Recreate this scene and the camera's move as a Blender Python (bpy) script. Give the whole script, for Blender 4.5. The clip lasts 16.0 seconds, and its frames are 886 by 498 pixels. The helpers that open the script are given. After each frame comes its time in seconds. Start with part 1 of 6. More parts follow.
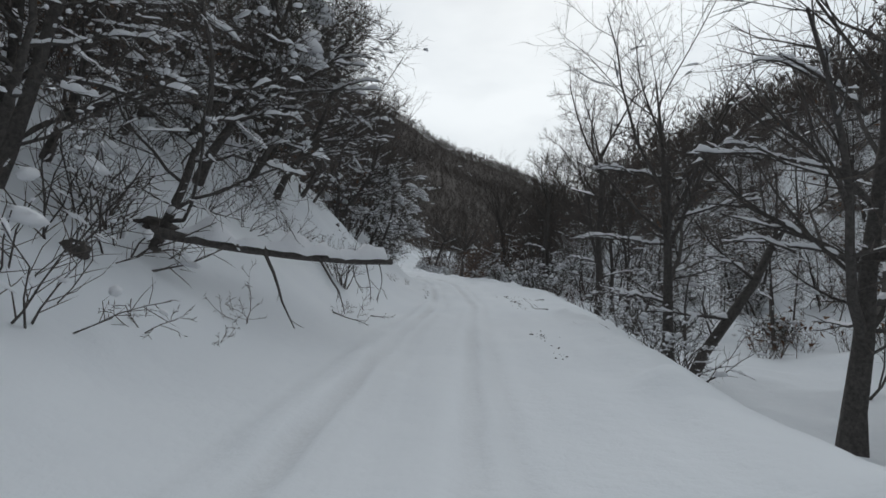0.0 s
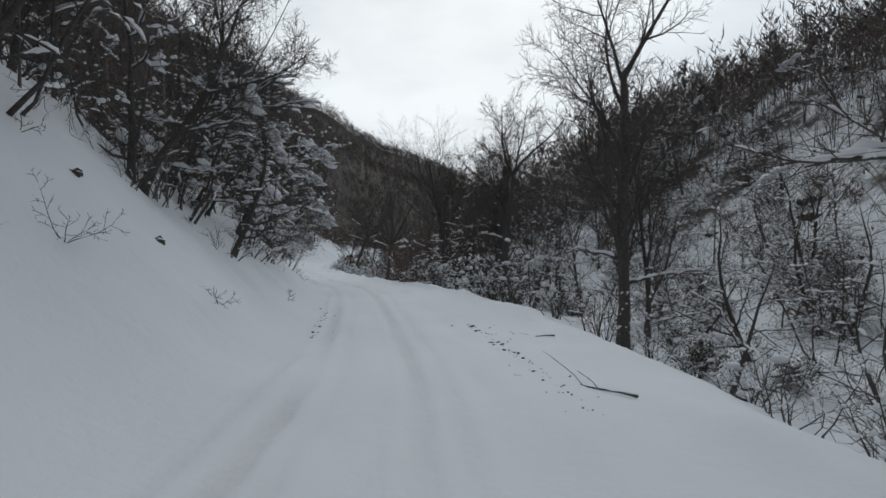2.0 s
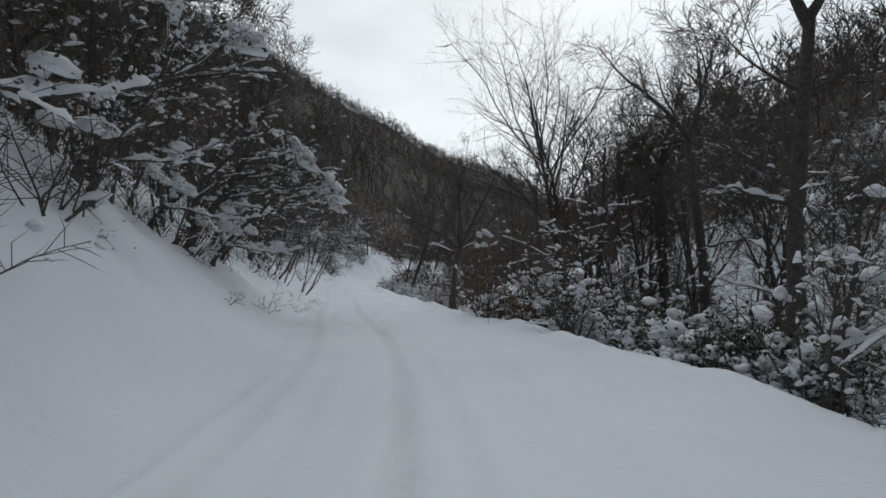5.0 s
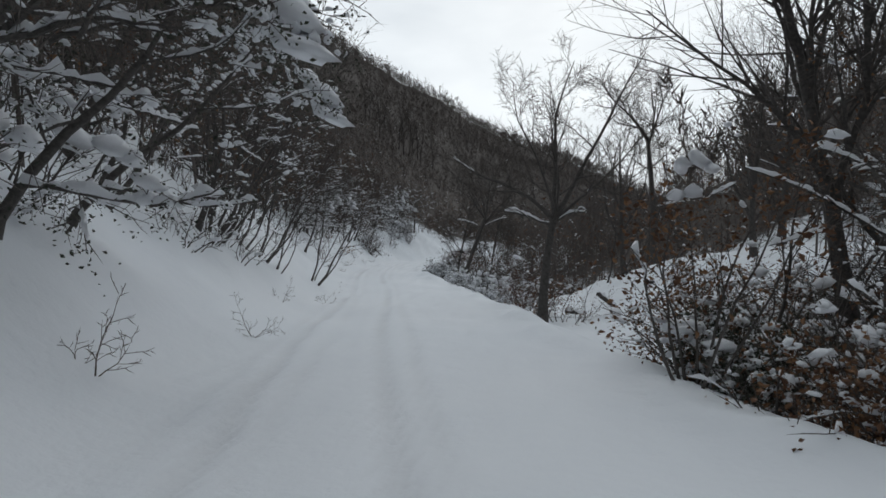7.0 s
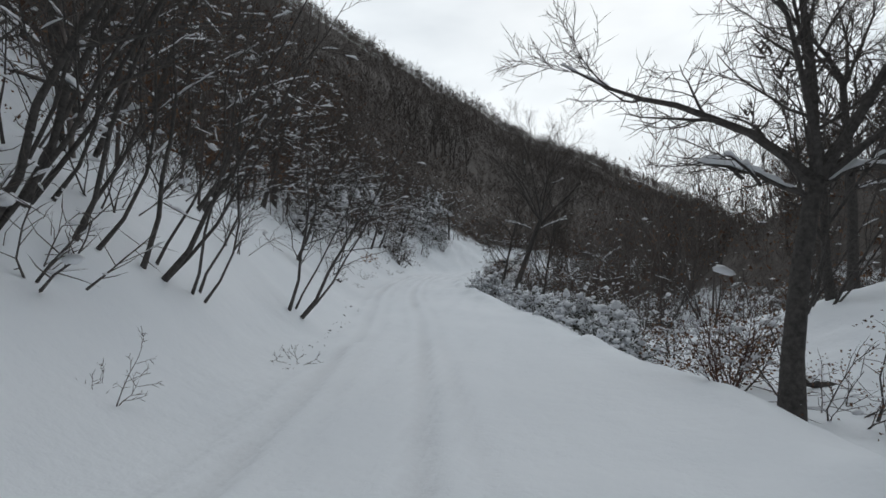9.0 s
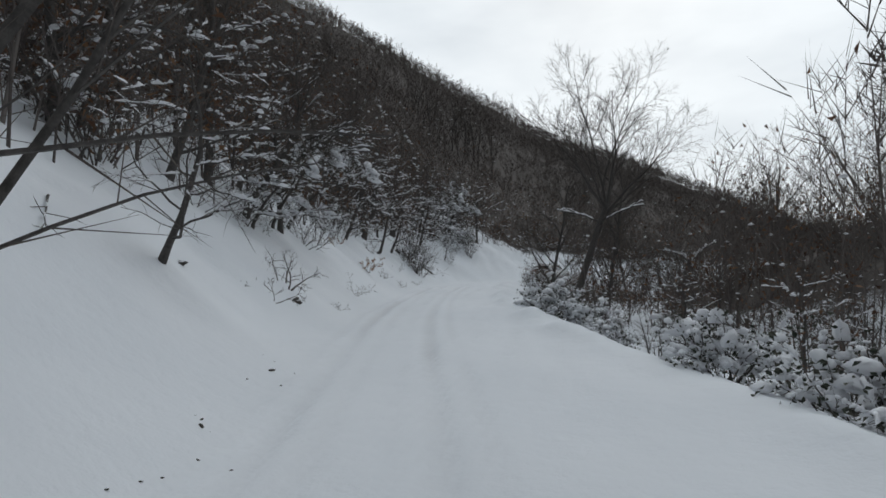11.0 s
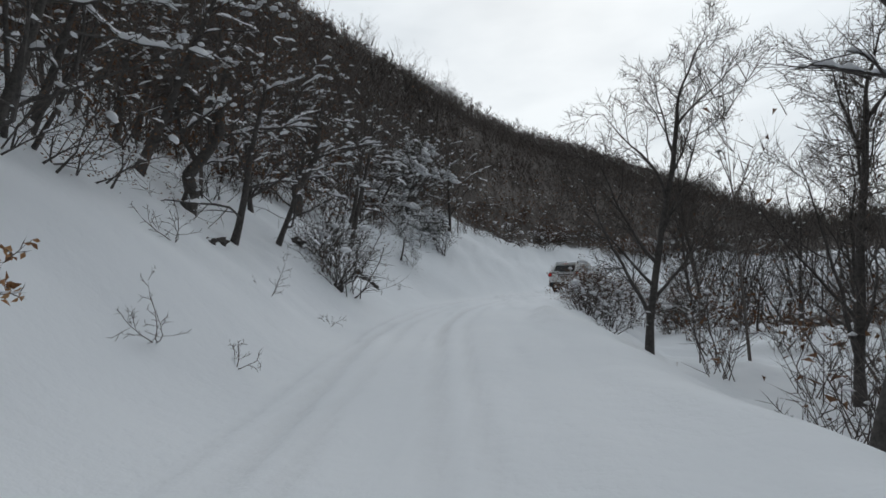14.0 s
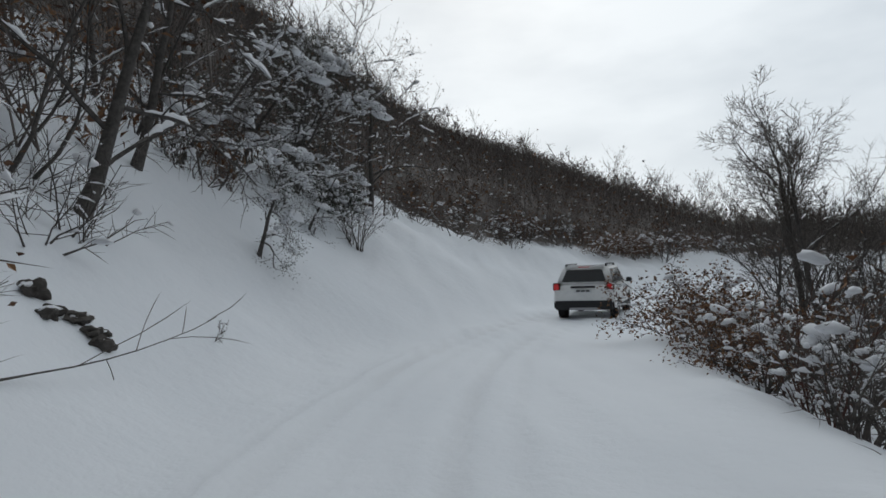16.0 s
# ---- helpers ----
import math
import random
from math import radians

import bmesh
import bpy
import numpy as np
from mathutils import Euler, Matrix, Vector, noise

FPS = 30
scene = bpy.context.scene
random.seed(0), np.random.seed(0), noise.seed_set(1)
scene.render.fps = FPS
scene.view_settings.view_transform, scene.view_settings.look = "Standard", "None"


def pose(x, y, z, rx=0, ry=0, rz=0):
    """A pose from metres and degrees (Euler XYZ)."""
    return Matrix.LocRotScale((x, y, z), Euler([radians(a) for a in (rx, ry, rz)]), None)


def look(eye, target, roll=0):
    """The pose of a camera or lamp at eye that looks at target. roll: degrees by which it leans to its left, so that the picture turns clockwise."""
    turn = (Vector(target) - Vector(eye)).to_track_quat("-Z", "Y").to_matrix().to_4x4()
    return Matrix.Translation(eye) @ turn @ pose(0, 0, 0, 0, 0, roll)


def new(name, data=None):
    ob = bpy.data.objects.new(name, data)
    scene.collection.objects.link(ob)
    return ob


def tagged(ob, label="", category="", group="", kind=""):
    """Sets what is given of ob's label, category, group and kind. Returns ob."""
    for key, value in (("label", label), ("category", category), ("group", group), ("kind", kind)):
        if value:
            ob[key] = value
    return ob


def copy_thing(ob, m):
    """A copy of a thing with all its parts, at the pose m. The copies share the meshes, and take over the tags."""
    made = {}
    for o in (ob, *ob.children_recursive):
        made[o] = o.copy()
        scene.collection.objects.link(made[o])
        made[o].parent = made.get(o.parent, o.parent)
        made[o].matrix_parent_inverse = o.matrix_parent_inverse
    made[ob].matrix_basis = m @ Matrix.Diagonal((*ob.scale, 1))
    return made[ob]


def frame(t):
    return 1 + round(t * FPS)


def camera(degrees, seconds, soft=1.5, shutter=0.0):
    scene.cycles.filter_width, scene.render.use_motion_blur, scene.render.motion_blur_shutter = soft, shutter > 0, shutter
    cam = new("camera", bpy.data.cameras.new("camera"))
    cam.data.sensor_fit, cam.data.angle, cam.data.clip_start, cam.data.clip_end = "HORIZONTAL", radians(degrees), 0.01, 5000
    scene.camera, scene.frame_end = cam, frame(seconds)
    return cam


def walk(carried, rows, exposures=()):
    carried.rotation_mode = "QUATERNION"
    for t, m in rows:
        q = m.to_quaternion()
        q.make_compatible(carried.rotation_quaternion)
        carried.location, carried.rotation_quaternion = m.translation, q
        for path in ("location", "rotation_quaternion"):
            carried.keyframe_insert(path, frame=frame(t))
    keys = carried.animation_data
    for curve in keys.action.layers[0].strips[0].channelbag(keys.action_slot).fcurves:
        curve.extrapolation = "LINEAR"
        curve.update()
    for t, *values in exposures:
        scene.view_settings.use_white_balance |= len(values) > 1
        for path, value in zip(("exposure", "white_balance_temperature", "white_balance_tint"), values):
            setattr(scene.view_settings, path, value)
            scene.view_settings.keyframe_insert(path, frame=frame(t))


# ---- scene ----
cam = camera(72.9, 16.0, soft=1.6)

# The drive: seconds, place in metres, turn in degrees.
PATH = [
    (0.0, 0.089, -0.154, 1.463, 91.04, -0.59, 0.13),
    (0.5, 0.141, 3.405, 1.477, 91.23, 0.52, -3.45),
    (1.0, 0.275, 6.471, 1.465, 91.40, 0.76, -5.22),
    (1.5, 0.436, 9.739, 1.401, 91.24, 0.90, -6.24),
    (2.0, 0.520, 12.764, 1.420, 90.90, 0.06, -6.88),
    (2.5, 0.648, 15.497, 1.380, 91.12, 0.22, -6.42),
    (3.0, 0.865, 18.473, 1.275, 91.64, -0.04, -5.45),
    (3.5, 1.087, 21.250, 1.224, 91.97, -0.06, -4.27),
    (4.0, 1.116, 24.458, 1.153, 92.56, -0.11, -3.13),
    (6.5, 0.479, 39.419, 1.424, 91.27, 0.23, 2.99),
    (7.0, 0.108, 42.002, 1.400, 90.55, -0.55, 4.01),
    (7.5, -0.249, 44.431, 1.366, 91.39, -0.45, 5.13),
    (8.0, -0.724, 47.119, 1.371, 90.97, -0.56, 6.20),
    (8.5, -1.192, 49.450, 1.342, 91.43, -0.80, 6.61),
    (9.0, -1.669, 52.011, 1.371, 91.52, -0.74, 6.83),
    (11.5, -3.964, 66.521, 1.217, 92.76, 0.81, 9.39),
    (12.0, -4.759, 70.370, 1.247, 92.96, 0.88, 9.07),
    (12.5, -5.497, 73.890, 1.347, 92.89, 1.30, 7.62),
    (13.0, -6.191, 78.004, 1.501, 93.12, 1.58, 6.22),
    (13.5, -6.757, 81.843, 1.598, 92.21, 1.55, 5.00),
    (14.0, -7.104, 85.554, 1.693, 92.45, 2.20, 4.64),
    (14.5, -7.466, 89.476, 1.784, 92.22, 2.33, 4.17),
    (15.0, -7.859, 93.230, 1.787, 92.30, 2.70, 3.00),
    (15.5, -8.143, 97.380, 1.908, 92.00, 1.92, 0.72),
    (16.0, -8.257, 101.210, 1.912, 92.57, 1.96, -3.05),
]
EXPOSURES = [(0.0, 0.0), (4.0, 0.0), (6.5, 0.03), (8.0, 0.14), (9.0, 0.08), (11.5, 0.04), (16.0, 0.0)]
walk(cam, [(t, pose(*p)) for t, *p in PATH], EXPOSURES)

# ---- overcast winter sky ----
SUN_WAY = Vector((0.12, 0.84, 0.60)).normalized()
world = bpy.data.worlds.new("sky")
scene.world = world
world.use_nodes = True
wn, wl = world.node_tree.nodes, world.node_tree.links
wn.clear()
w_out = wn.new("ShaderNodeOutputWorld")
w_bg = wn.new("ShaderNodeBackground")
w_sky = wn.new("ShaderNodeTexSky")
w_sky.sky_type = 'NISHITA'
w_sky.sun_disc = False
w_sky.sun_elevation = math.asin(SUN_WAY.z)
w_sky.sun_rotation = math.atan2(SUN_WAY.x, SUN_WAY.y)
w_sky.air_density = 1.0
w_sky.dust_density = 3.0
w_gain = wn.new("ShaderNodeVectorMath")
w_gain.operation = 'SCALE'
w_gain.inputs["Scale"].default_value = 0.10
w_coord = wn.new("ShaderNodeTexCoord")
w_map = wn.new("ShaderNodeMapping")
w_map.inputs["Scale"].default_value = (1.0, 1.0, 2.6)
w_noise = wn.new("ShaderNodeTexNoise")
w_noise.inputs["Scale"].default_value = 2.6
w_noise.inputs["Detail"].default_value = 5.0
w_noise.inputs["Roughness"].default_value = 0.5
w_ramp = wn.new("ShaderNodeValToRGB")
w_ramp.color_ramp.elements[0].position = 0.34
w_ramp.color_ramp.elements[0].color = (0.675, 0.74, 0.795, 1)
w_ramp.color_ramp.elements[1].position = 0.60
w_ramp.color_ramp.elements[1].color = (0.855, 0.918, 0.962, 1)
# brighter towards the veiled sun, greyer away from it
w_dot = wn.new("ShaderNodeVectorMath")
w_dot.operation = 'DOT_PRODUCT'
w_dot.inputs[1].default_value = SUN_WAY
w_glow = wn.new("ShaderNodeMapRange")
w_glow.interpolation_type = 'SMOOTHSTEP'
w_glow.inputs["From Min"].default_value = -0.1
w_glow.inputs["From Max"].default_value = 0.66
w_glow.inputs["To Min"].default_value = 0.24
w_glow.inputs["To Max"].default_value = 0.98
w_mix = wn.new("ShaderNodeMix")
w_mix.data_type = 'RGBA'
w_mix.inputs[0].default_value = 0.95
w_lit = wn.new("ShaderNodeVectorMath")
w_lit.operation = 'SCALE'
wl.new(w_coord.outputs["Generated"], w_dot.inputs[0])
wl.new(w_dot.outputs["Value"], w_glow.inputs["Value"])
wl.new(w_ramp.outputs[0], w_lit.inputs[0])
wl.new(w_glow.outputs[0], w_lit.inputs["Scale"])
wl.new(w_coord.outputs["Generated"], w_map.inputs[0])
wl.new(w_map.outputs[0], w_noise.inputs["Vector"])
wl.new(w_noise.outputs["Fac"], w_ramp.inputs[0])
wl.new(w_sky.outputs[0], w_gain.inputs[0])
wl.new(w_gain.outputs[0], w_mix.inputs[6])
wl.new(w_lit.outputs[0], w_mix.inputs[7])
wl.new(w_mix.outputs[2], w_bg.inputs["Color"])
w_bg.inputs["Strength"].default_value = 1.0
wl.new(w_bg.outputs[0], w_out.inputs[0])

sun_data = bpy.data.lights.new("veiled_sun", 'SUN')
sun_data.energy = 0.28
sun_data.angle = radians(30)
sun_data.color = (1.0, 0.97, 0.93)
sun = new("veiled_sun", sun_data)
sun.matrix_world = look(SUN_WAY * 100, (0, 0, 0))

# ---- materials ----


class Mat:
    """A node material with a Principled surface and a few short cuts."""

    def __init__(self, name, rough=0.8, spec=0.3):
        self.mat = bpy.data.materials.new(name)
        self.mat.use_nodes = True
        self.nt = self.mat.node_tree
        self.b = self.nt.nodes["Principled BSDF"]
        self.b.inputs["Roughness"].default_value = rough
        self.b.inputs["Specular IOR Level"].default_value = spec
        self.coord = self.nt.nodes.new("ShaderNodeTexCoord")

    def node(self, kind):
        return self.nt.nodes.new(kind)

    def link(self, a, b):
        self.nt.links.new(a, b)

    def noise(self, scale, detail=4.0, rough=0.55, where="Object"):
        n = self.node("ShaderNodeTexNoise")
        n.inputs["Scale"].default_value = scale
        n.inputs["Detail"].default_value = detail
        n.inputs["Roughness"].default_value = rough
        self.link(self.coord.outputs[where], n.inputs["Vector"])
        return n.outputs["Fac"]

    def ramp(self, fac, *stops):
        r = self.node("ShaderNodeValToRGB")
        e = r.color_ramp.elements
        while len(e) < len(stops):
            e.new(0.5)
        for el, (p, c) in zip(e, stops):
            el.position, el.color = p, (*c, 1)
        self.link(fac, r.inputs[0])
        return r.outputs[0]

    def mix(self, fac, a, b, blend='MIX'):
        m = self.node("ShaderNodeMix")
        m.data_type, m.blend_type = 'RGBA', blend
        for socket, value in ((m.inputs[0], fac), (m.inputs[6], a), (m.inputs[7], b)):
            if isinstance(value, (int, float)):
                socket.default_value = value
            elif isinstance(value, tuple):
                socket.default_value = (*value, 1)
            else:
                self.link(value, socket)
        return m.outputs[2]

    def math(self, op, a, b=0.0):
        m = self.node("ShaderNodeMath")
        m.operation = op
        for socket, value in ((m.inputs[0], a), (m.inputs[1], b)):
            if isinstance(value, (int, float)):
                socket.default_value = value
            else:
                self.link(value, socket)
        return m.outputs[0]

    def random(self):
        return self.node("ShaderNodeObjectInfo").outputs["Random"]

    def island(self):
        return self.node("ShaderNodeNewGeometry").outputs["Random Per Island"]

    def color(self, value):
        if isinstance(value, tuple):
            self.b.inputs["Base Color"].default_value = (*value, 1)
        else:
            self.link(value, self.b.inputs["Base Color"])
        return self

    def bump(self, height, strength=0.4, distance=0.02):
        n = self.node("ShaderNodeBump")
        n.inputs["Strength"].default_value = strength
        n.inputs["Distance"].default_value = distance
        self.link(height, n.inputs["Height"])
        self.link(n.outputs[0], self.b.inputs["Normal"])
        return self


def make_snow(name, tone=(0.80, 0.815, 0.85)):
    m = Mat(name, 0.75, 0.25)
    big = m.noise(0.35, 3.0)
    fine = m.noise(9.0, 5.0, 0.65)
    low = tuple(c * 0.93 for c in tone)
    m.color(m.ramp(big, (0.3, low), (0.7, tone)))
    m.bump(fine, 0.35, 0.05)
    return m.mat


def make_ground():
    """Snow sheet: packed and slightly soiled in the ruts, litter and brush showing through under the woods (vertex mask)."""
    m = Mat("snow_ground", 0.9, 0.10)
    big = m.noise(0.22, 4.0)
    fine = m.noise(3.2, 6.0, 0.6)
    grit = m.noise(22.0, 3.0, 0.7)
    snow = m.ramp(big, (0.3, (0.745, 0.775, 0.81)), (0.72, (0.80, 0.825, 0.855)))
    litter = m.ramp(m.noise(3.0, 5.0, 0.7), (0.3, (0.072, 0.065, 0.061)), (0.7, (0.155, 0.138, 0.127)))
    att = m.node("ShaderNodeAttribute")
    att.attribute_name = "cover"
    sep = m.node("ShaderNodeSeparateColor")
    m.link(att.outputs["Color"], sep.inputs[0])
    patch = m.noise(0.55, 6.0, 0.68)
    woods = m.math('MULTIPLY', m.math('SUBTRACT', m.math('ADD', m.math('MULTIPLY', sep.outputs[0], 1.0), patch), 0.93), 5.0)
    woods_c = m.node("ShaderNodeClamp")
    m.link(woods, woods_c.inputs[0])
    rut = m.math('MULTIPLY', sep.outputs[1], m.math('MULTIPLY', m.math('ADD', 0.05, grit), m.math('MULTIPLY', patch, 1.5)))
    rut_c = m.node("ShaderNodeClamp")
    m.link(rut, rut_c.inputs[0])
    c = m.mix(rut_c.outputs[0], snow, (0.56, 0.565, 0.58))
    c = m.mix(woods_c.outputs[0], c, litter)
    m.color(c)
    m.bump(m.math('ADD', fine, m.math('MULTIPLY', grit, 0.12)), 0.30, 0.08)
    return m.mat


def make_bark(name, dark, light):
    m = Mat(name, 0.9, 0.15)
    n = m.noise(14.0, 5.0, 0.7)
    big = m.noise(1.3, 3.0)
    c = m.ramp(n, (0.35, dark), (0.7, light))
    m.color(m.mix(m.math('MULTIPLY', big, 0.5), c, tuple(v * 0.6 for v in light)))
    m.bump(n, 0.6, 0.02)
    return m.mat


def make_leaf(name, a, b, c):
    m = Mat(name, 0.75, 0.2)
    m.color(m.ramp(m.island(), (0.0, a), (0.55, b), (1.0, c)))
    return m.mat


def make_woods():
    m = Mat("woods_bark", 0.95, 0.1)
    big = m.noise(0.03, 3.0)
    tone = m.ramp(m.island(), (0.0, (0.095, 0.087, 0.084)), (0.6, (0.152, 0.139, 0.132)), (1.0, (0.205, 0.188, 0.177)))
    m.color(m.mix(m.math('MULTIPLY', big, 0.6), tone, (0.10, 0.074, 0.062)))
    return m.mat


def make_plain(name, color, rough=0.5, metal=0.0, spec=0.5, speck=0.0):
    m = Mat(name, rough, spec)
    m.b.inputs["Metallic"].default_value = metal
    n = m.noise(7.0, 4.0)
    m.color(m.ramp(n, (0.3, tuple(max(0.0, c * (1 - speck)) for c in color)), (0.7, color)))
    return m.mat


SNOW = make_snow("snow")
SNOW_CAP = make_snow("snow_on_branches", (0.84, 0.85, 0.88))
GROUND = make_ground()
BARK = make_bark("dark_bark", (0.052, 0.048, 0.046), (0.145, 0.133, 0.124))
BARK_GREY = make_bark("grey_bark", (0.055, 0.050, 0.047), (0.165, 0.147, 0.133))
TWIG = make_bark("twig_bark", (0.080, 0.070, 0.064), (0.180, 0.156, 0.140))
TWIG_RED = make_bark("red_twig_bark", (0.07, 0.038, 0.032), (0.15, 0.085, 0.070))
LEAF_TAN = make_leaf("oak_leaf", (0.20, 0.095, 0.045), (0.34, 0.18, 0.085), (0.44, 0.27, 0.14))
LEAF_BROWN = make_leaf("withered_leaf", (0.075, 0.040, 0.026), (0.16, 0.085, 0.05), (0.27, 0.15, 0.08))
LEAF_DARK = make_leaf("evergreen_leaf", (0.034, 0.040, 0.031), (0.058, 0.064, 0.048), (0.090, 0.088, 0.068))
WOODS = make_woods()
ROCK = make_plain("rock", (0.11, 0.10, 0.092), 0.9, 0, 0.2, 0.5)
WOOD_POST = make_bark("weathered_post", (0.06, 0.05, 0.042), (0.18, 0.155, 0.13))

# ---- mesh helpers ----


def mesh_of(name, verts, faces, mat, smooth=False):
    me = bpy.data.meshes.new(name)
    me.from_pydata([tuple(v) for v in verts], [], faces)
    me.materials.append(mat)
    if smooth:
        me.polygons.foreach_set("use_smooth", [True] * len(me.polygons))
    me.update()
    return me


def part_mesh(name, me, parent, label=""):
    ob = new(name, me)
    ob.parent = parent
    return tagged(ob, label)


def part(name, bm, material, parent, label="", smooth=False):
    me = bpy.data.meshes.new(name)
    bm.to_mesh(me)
    bm.free()
    me.materials.append(material)
    if smooth:
        me.polygons.foreach_set("use_smooth", [True] * len(me.polygons))
    return part_mesh(name, me, parent, label)


# ---- lie of the land ----
LINE = [(0.4, -60), (0.1, -20), (0.1, 0), (0.45, 9.7), (0.75, 16), (1.1, 22), (1.1, 27), (0.8, 34), (0.45, 39.5), (-0.25, 44.4), (-1.2, 49.5), (-2.6, 58), (-4.0, 66.5),
        (-5.5, 74), (-6.75, 82), (-7.5, 89.5), (-8.1, 96), (-8.3, 101), (-8.0, 106), (-7.1, 110.5), (-5.6, 114.8), (-3.6, 119), (-1.2, 123), (2, 126.8), (7, 130.6), (15, 134.5),
        (27, 138), (50, 142), (90, 145), (160, 146), (300, 140)]


def spline(points, step=0.8):
    """Points along a smooth line through the given ones."""
    p = np.array(points, float)
    out = []
    for i in range(len(p) - 1):
        a, b = p[i], p[i + 1]
        pa, pb = p[max(i - 1, 0)], p[min(i + 2, len(p) - 1)]
        n = max(2, int(np.linalg.norm(b - a) / step))
        lab = np.linalg.norm(b - a)
        m0 = (b - pa) / (np.linalg.norm(b - a) + np.linalg.norm(a - pa) + 1e-9) * lab
        m1 = (pb - a) / (np.linalg.norm(pb - b) + np.linalg.norm(b - a) + 1e-9) * lab
        for k in range(n):
            t = k / n
            out.append((2 * t**3 - 3 * t**2 + 1) * a + (t**3 - 2 * t**2 + t) * m0 + (3 * t**2 - 2 * t**3) * b + (t**3 - t**2) * m1)
    out.append(p[-1])
    return np.array(out)


ROAD = spline(LINE)
ROAD_TAN = np.gradient(ROAD, axis=0)
ROAD_TAN /= np.linalg.norm(ROAD_TAN, axis=1)[:, None]
ROAD_S = np.concatenate([[0], np.cumsum(np.linalg.norm(np.diff(ROAD, axis=0), axis=1))])
ROAD_S -= np.interp(0, ROAD[:120, 1], ROAD_S[:120])


def road_place(x, y):
    """Metres along the road and to its right, for arrays of places."""
    x, y = np.atleast_1d(np.asarray(x, float)).ravel(), np.atleast_1d(np.asarray(y, float)).ravel()
    s, d = np.empty(len(x)), np.empty(len(x))
    for i in range(0, len(x), 20000):
        px, py = x[i:i + 20000, None] - ROAD[None, :, 0], y[i:i + 20000, None] - ROAD[None, :, 1]
        k = np.argmin(px * px + py * py, axis=1)
        j = np.arange(len(k))
        dx, dy = px[j, k], py[j, k]
        tx, ty = ROAD_TAN[k, 0], ROAD_TAN[k, 1]
        along = dx * tx + dy * ty
        side = dx * ty - dy * tx
        s[i:i + 20000] = ROAD_S[k] + np.clip(along, -1, 1)
        d[i:i + 20000] = np.where(side >= 0, 1, -1) * np.hypot(side, np.clip(np.abs(along) - 1, 0, None))
    return s, d


GRAIN = np.random.default_rng(7).random((64, 64))


def ripple(x, y, size):
    """Smooth value noise, -1 to 1, of that size in metres."""
    u, v = np.asarray(x) / size, np.asarray(y) / size
    i, j = np.floor(u).astype(int), np.floor(v).astype(int)
    f, g = u - i, v - j
    f, g = f * f * (3 - 2 * f), g * g * (3 - 2 * g)
    a, b = GRAIN[i % 64, j % 64], GRAIN[(i + 1) % 64, j % 64]
    c, e = GRAIN[i % 64, (j + 1) % 64], GRAIN[(i + 1) % 64, (j + 1) % 64]
    return 2 * ((a * (1 - f) + b * f) * (1 - g) + (c * (1 - f) + e * f) * g) - 1


def smooth_min(a, b, k):
    h = np.clip(0.5 + 0.5 * (b - a) / k, 0, 1)
    return b * (1 - h) + a * h - k * h * (1 - h)


def soft(u, k):
    """0 below 0, u above, rounded over k."""
    return np.where(u > k, u - k / 2, np.where(u > 0, u * u / (2 * k), 0))


BANK_S = [-20, 0, 8, 16, 26, 36, 45, 65, 80, 98, 118, 140, 170, 260]
BANK_SLOPE = [0.58, 0.58, 0.70, 0.98, 1.02, 0.95, 0.92, 1.00, 0.95, 0.96, 0.84, 0.42, 0.3, 0.3]
HILL_SLOPE = [0.60, 0.60, 0.64, 0.70, 0.74, 0.72, 0.72, 0.74, 0.78, 0.78, 0.70, 0.60, 0.60, 0.60]
LEFT_W = [1.9, 1.9, 1.8, 1.75, 1.75, 1.7, 1.6, 1.45, 1.65, 1.75, 2.1, 2.5, 2.6, 2.6]
RIGHT_S = [-20, 6, 13, 20, 25, 31, 36, 47, 55, 65, 78, 89, 101, 118, 200]
RIGHT_W = [2.7, 2.7, 2.8, 3.2, 3.6, 4.1, 3.9, 3.4, 3.6, 3.6, 3.1, 2.75, 2.7, 2.9, 3.2]
ROAD_Z = ([-60, 0, 10, 24.5, 39, 52, 66, 78, 89, 101, 125, 150, 300], [0, 0, -0.04, -0.20, -0.06, -0.10, -0.20, 0.05, 0.32, 0.45, 0.50, 0.9, 2.5])
RUTS = ((-1.38, 1.0, 0.13), (0.05, 0.9, 0.13), (-0.95, 0.35, 0.10), (0.48, 0.4, 0.10), (-1.85, 0.3, 0.08))


# the ridge that closes the valley, round the bend: bearing in degrees, rise, distance
RIDGE_A = [-90, -45, -30, -22, -16, -11, -6, -1, 4, 10, 15, 20, 25, 29, 37, 60, 90]
RIDGE_E = [0.55, 0.55, 0.54, 0.50, 0.443, 0.394, 0.334, 0.279, 0.227, 0.182, 0.147, 0.109, 0.062, 0.034, 0.030, 0.03, 0.03]
RIDGE_R = [150, 180, 200, 212, 222, 235, 255, 285, 300, 300, 300, 300, 300, 300, 300, 300, 300]


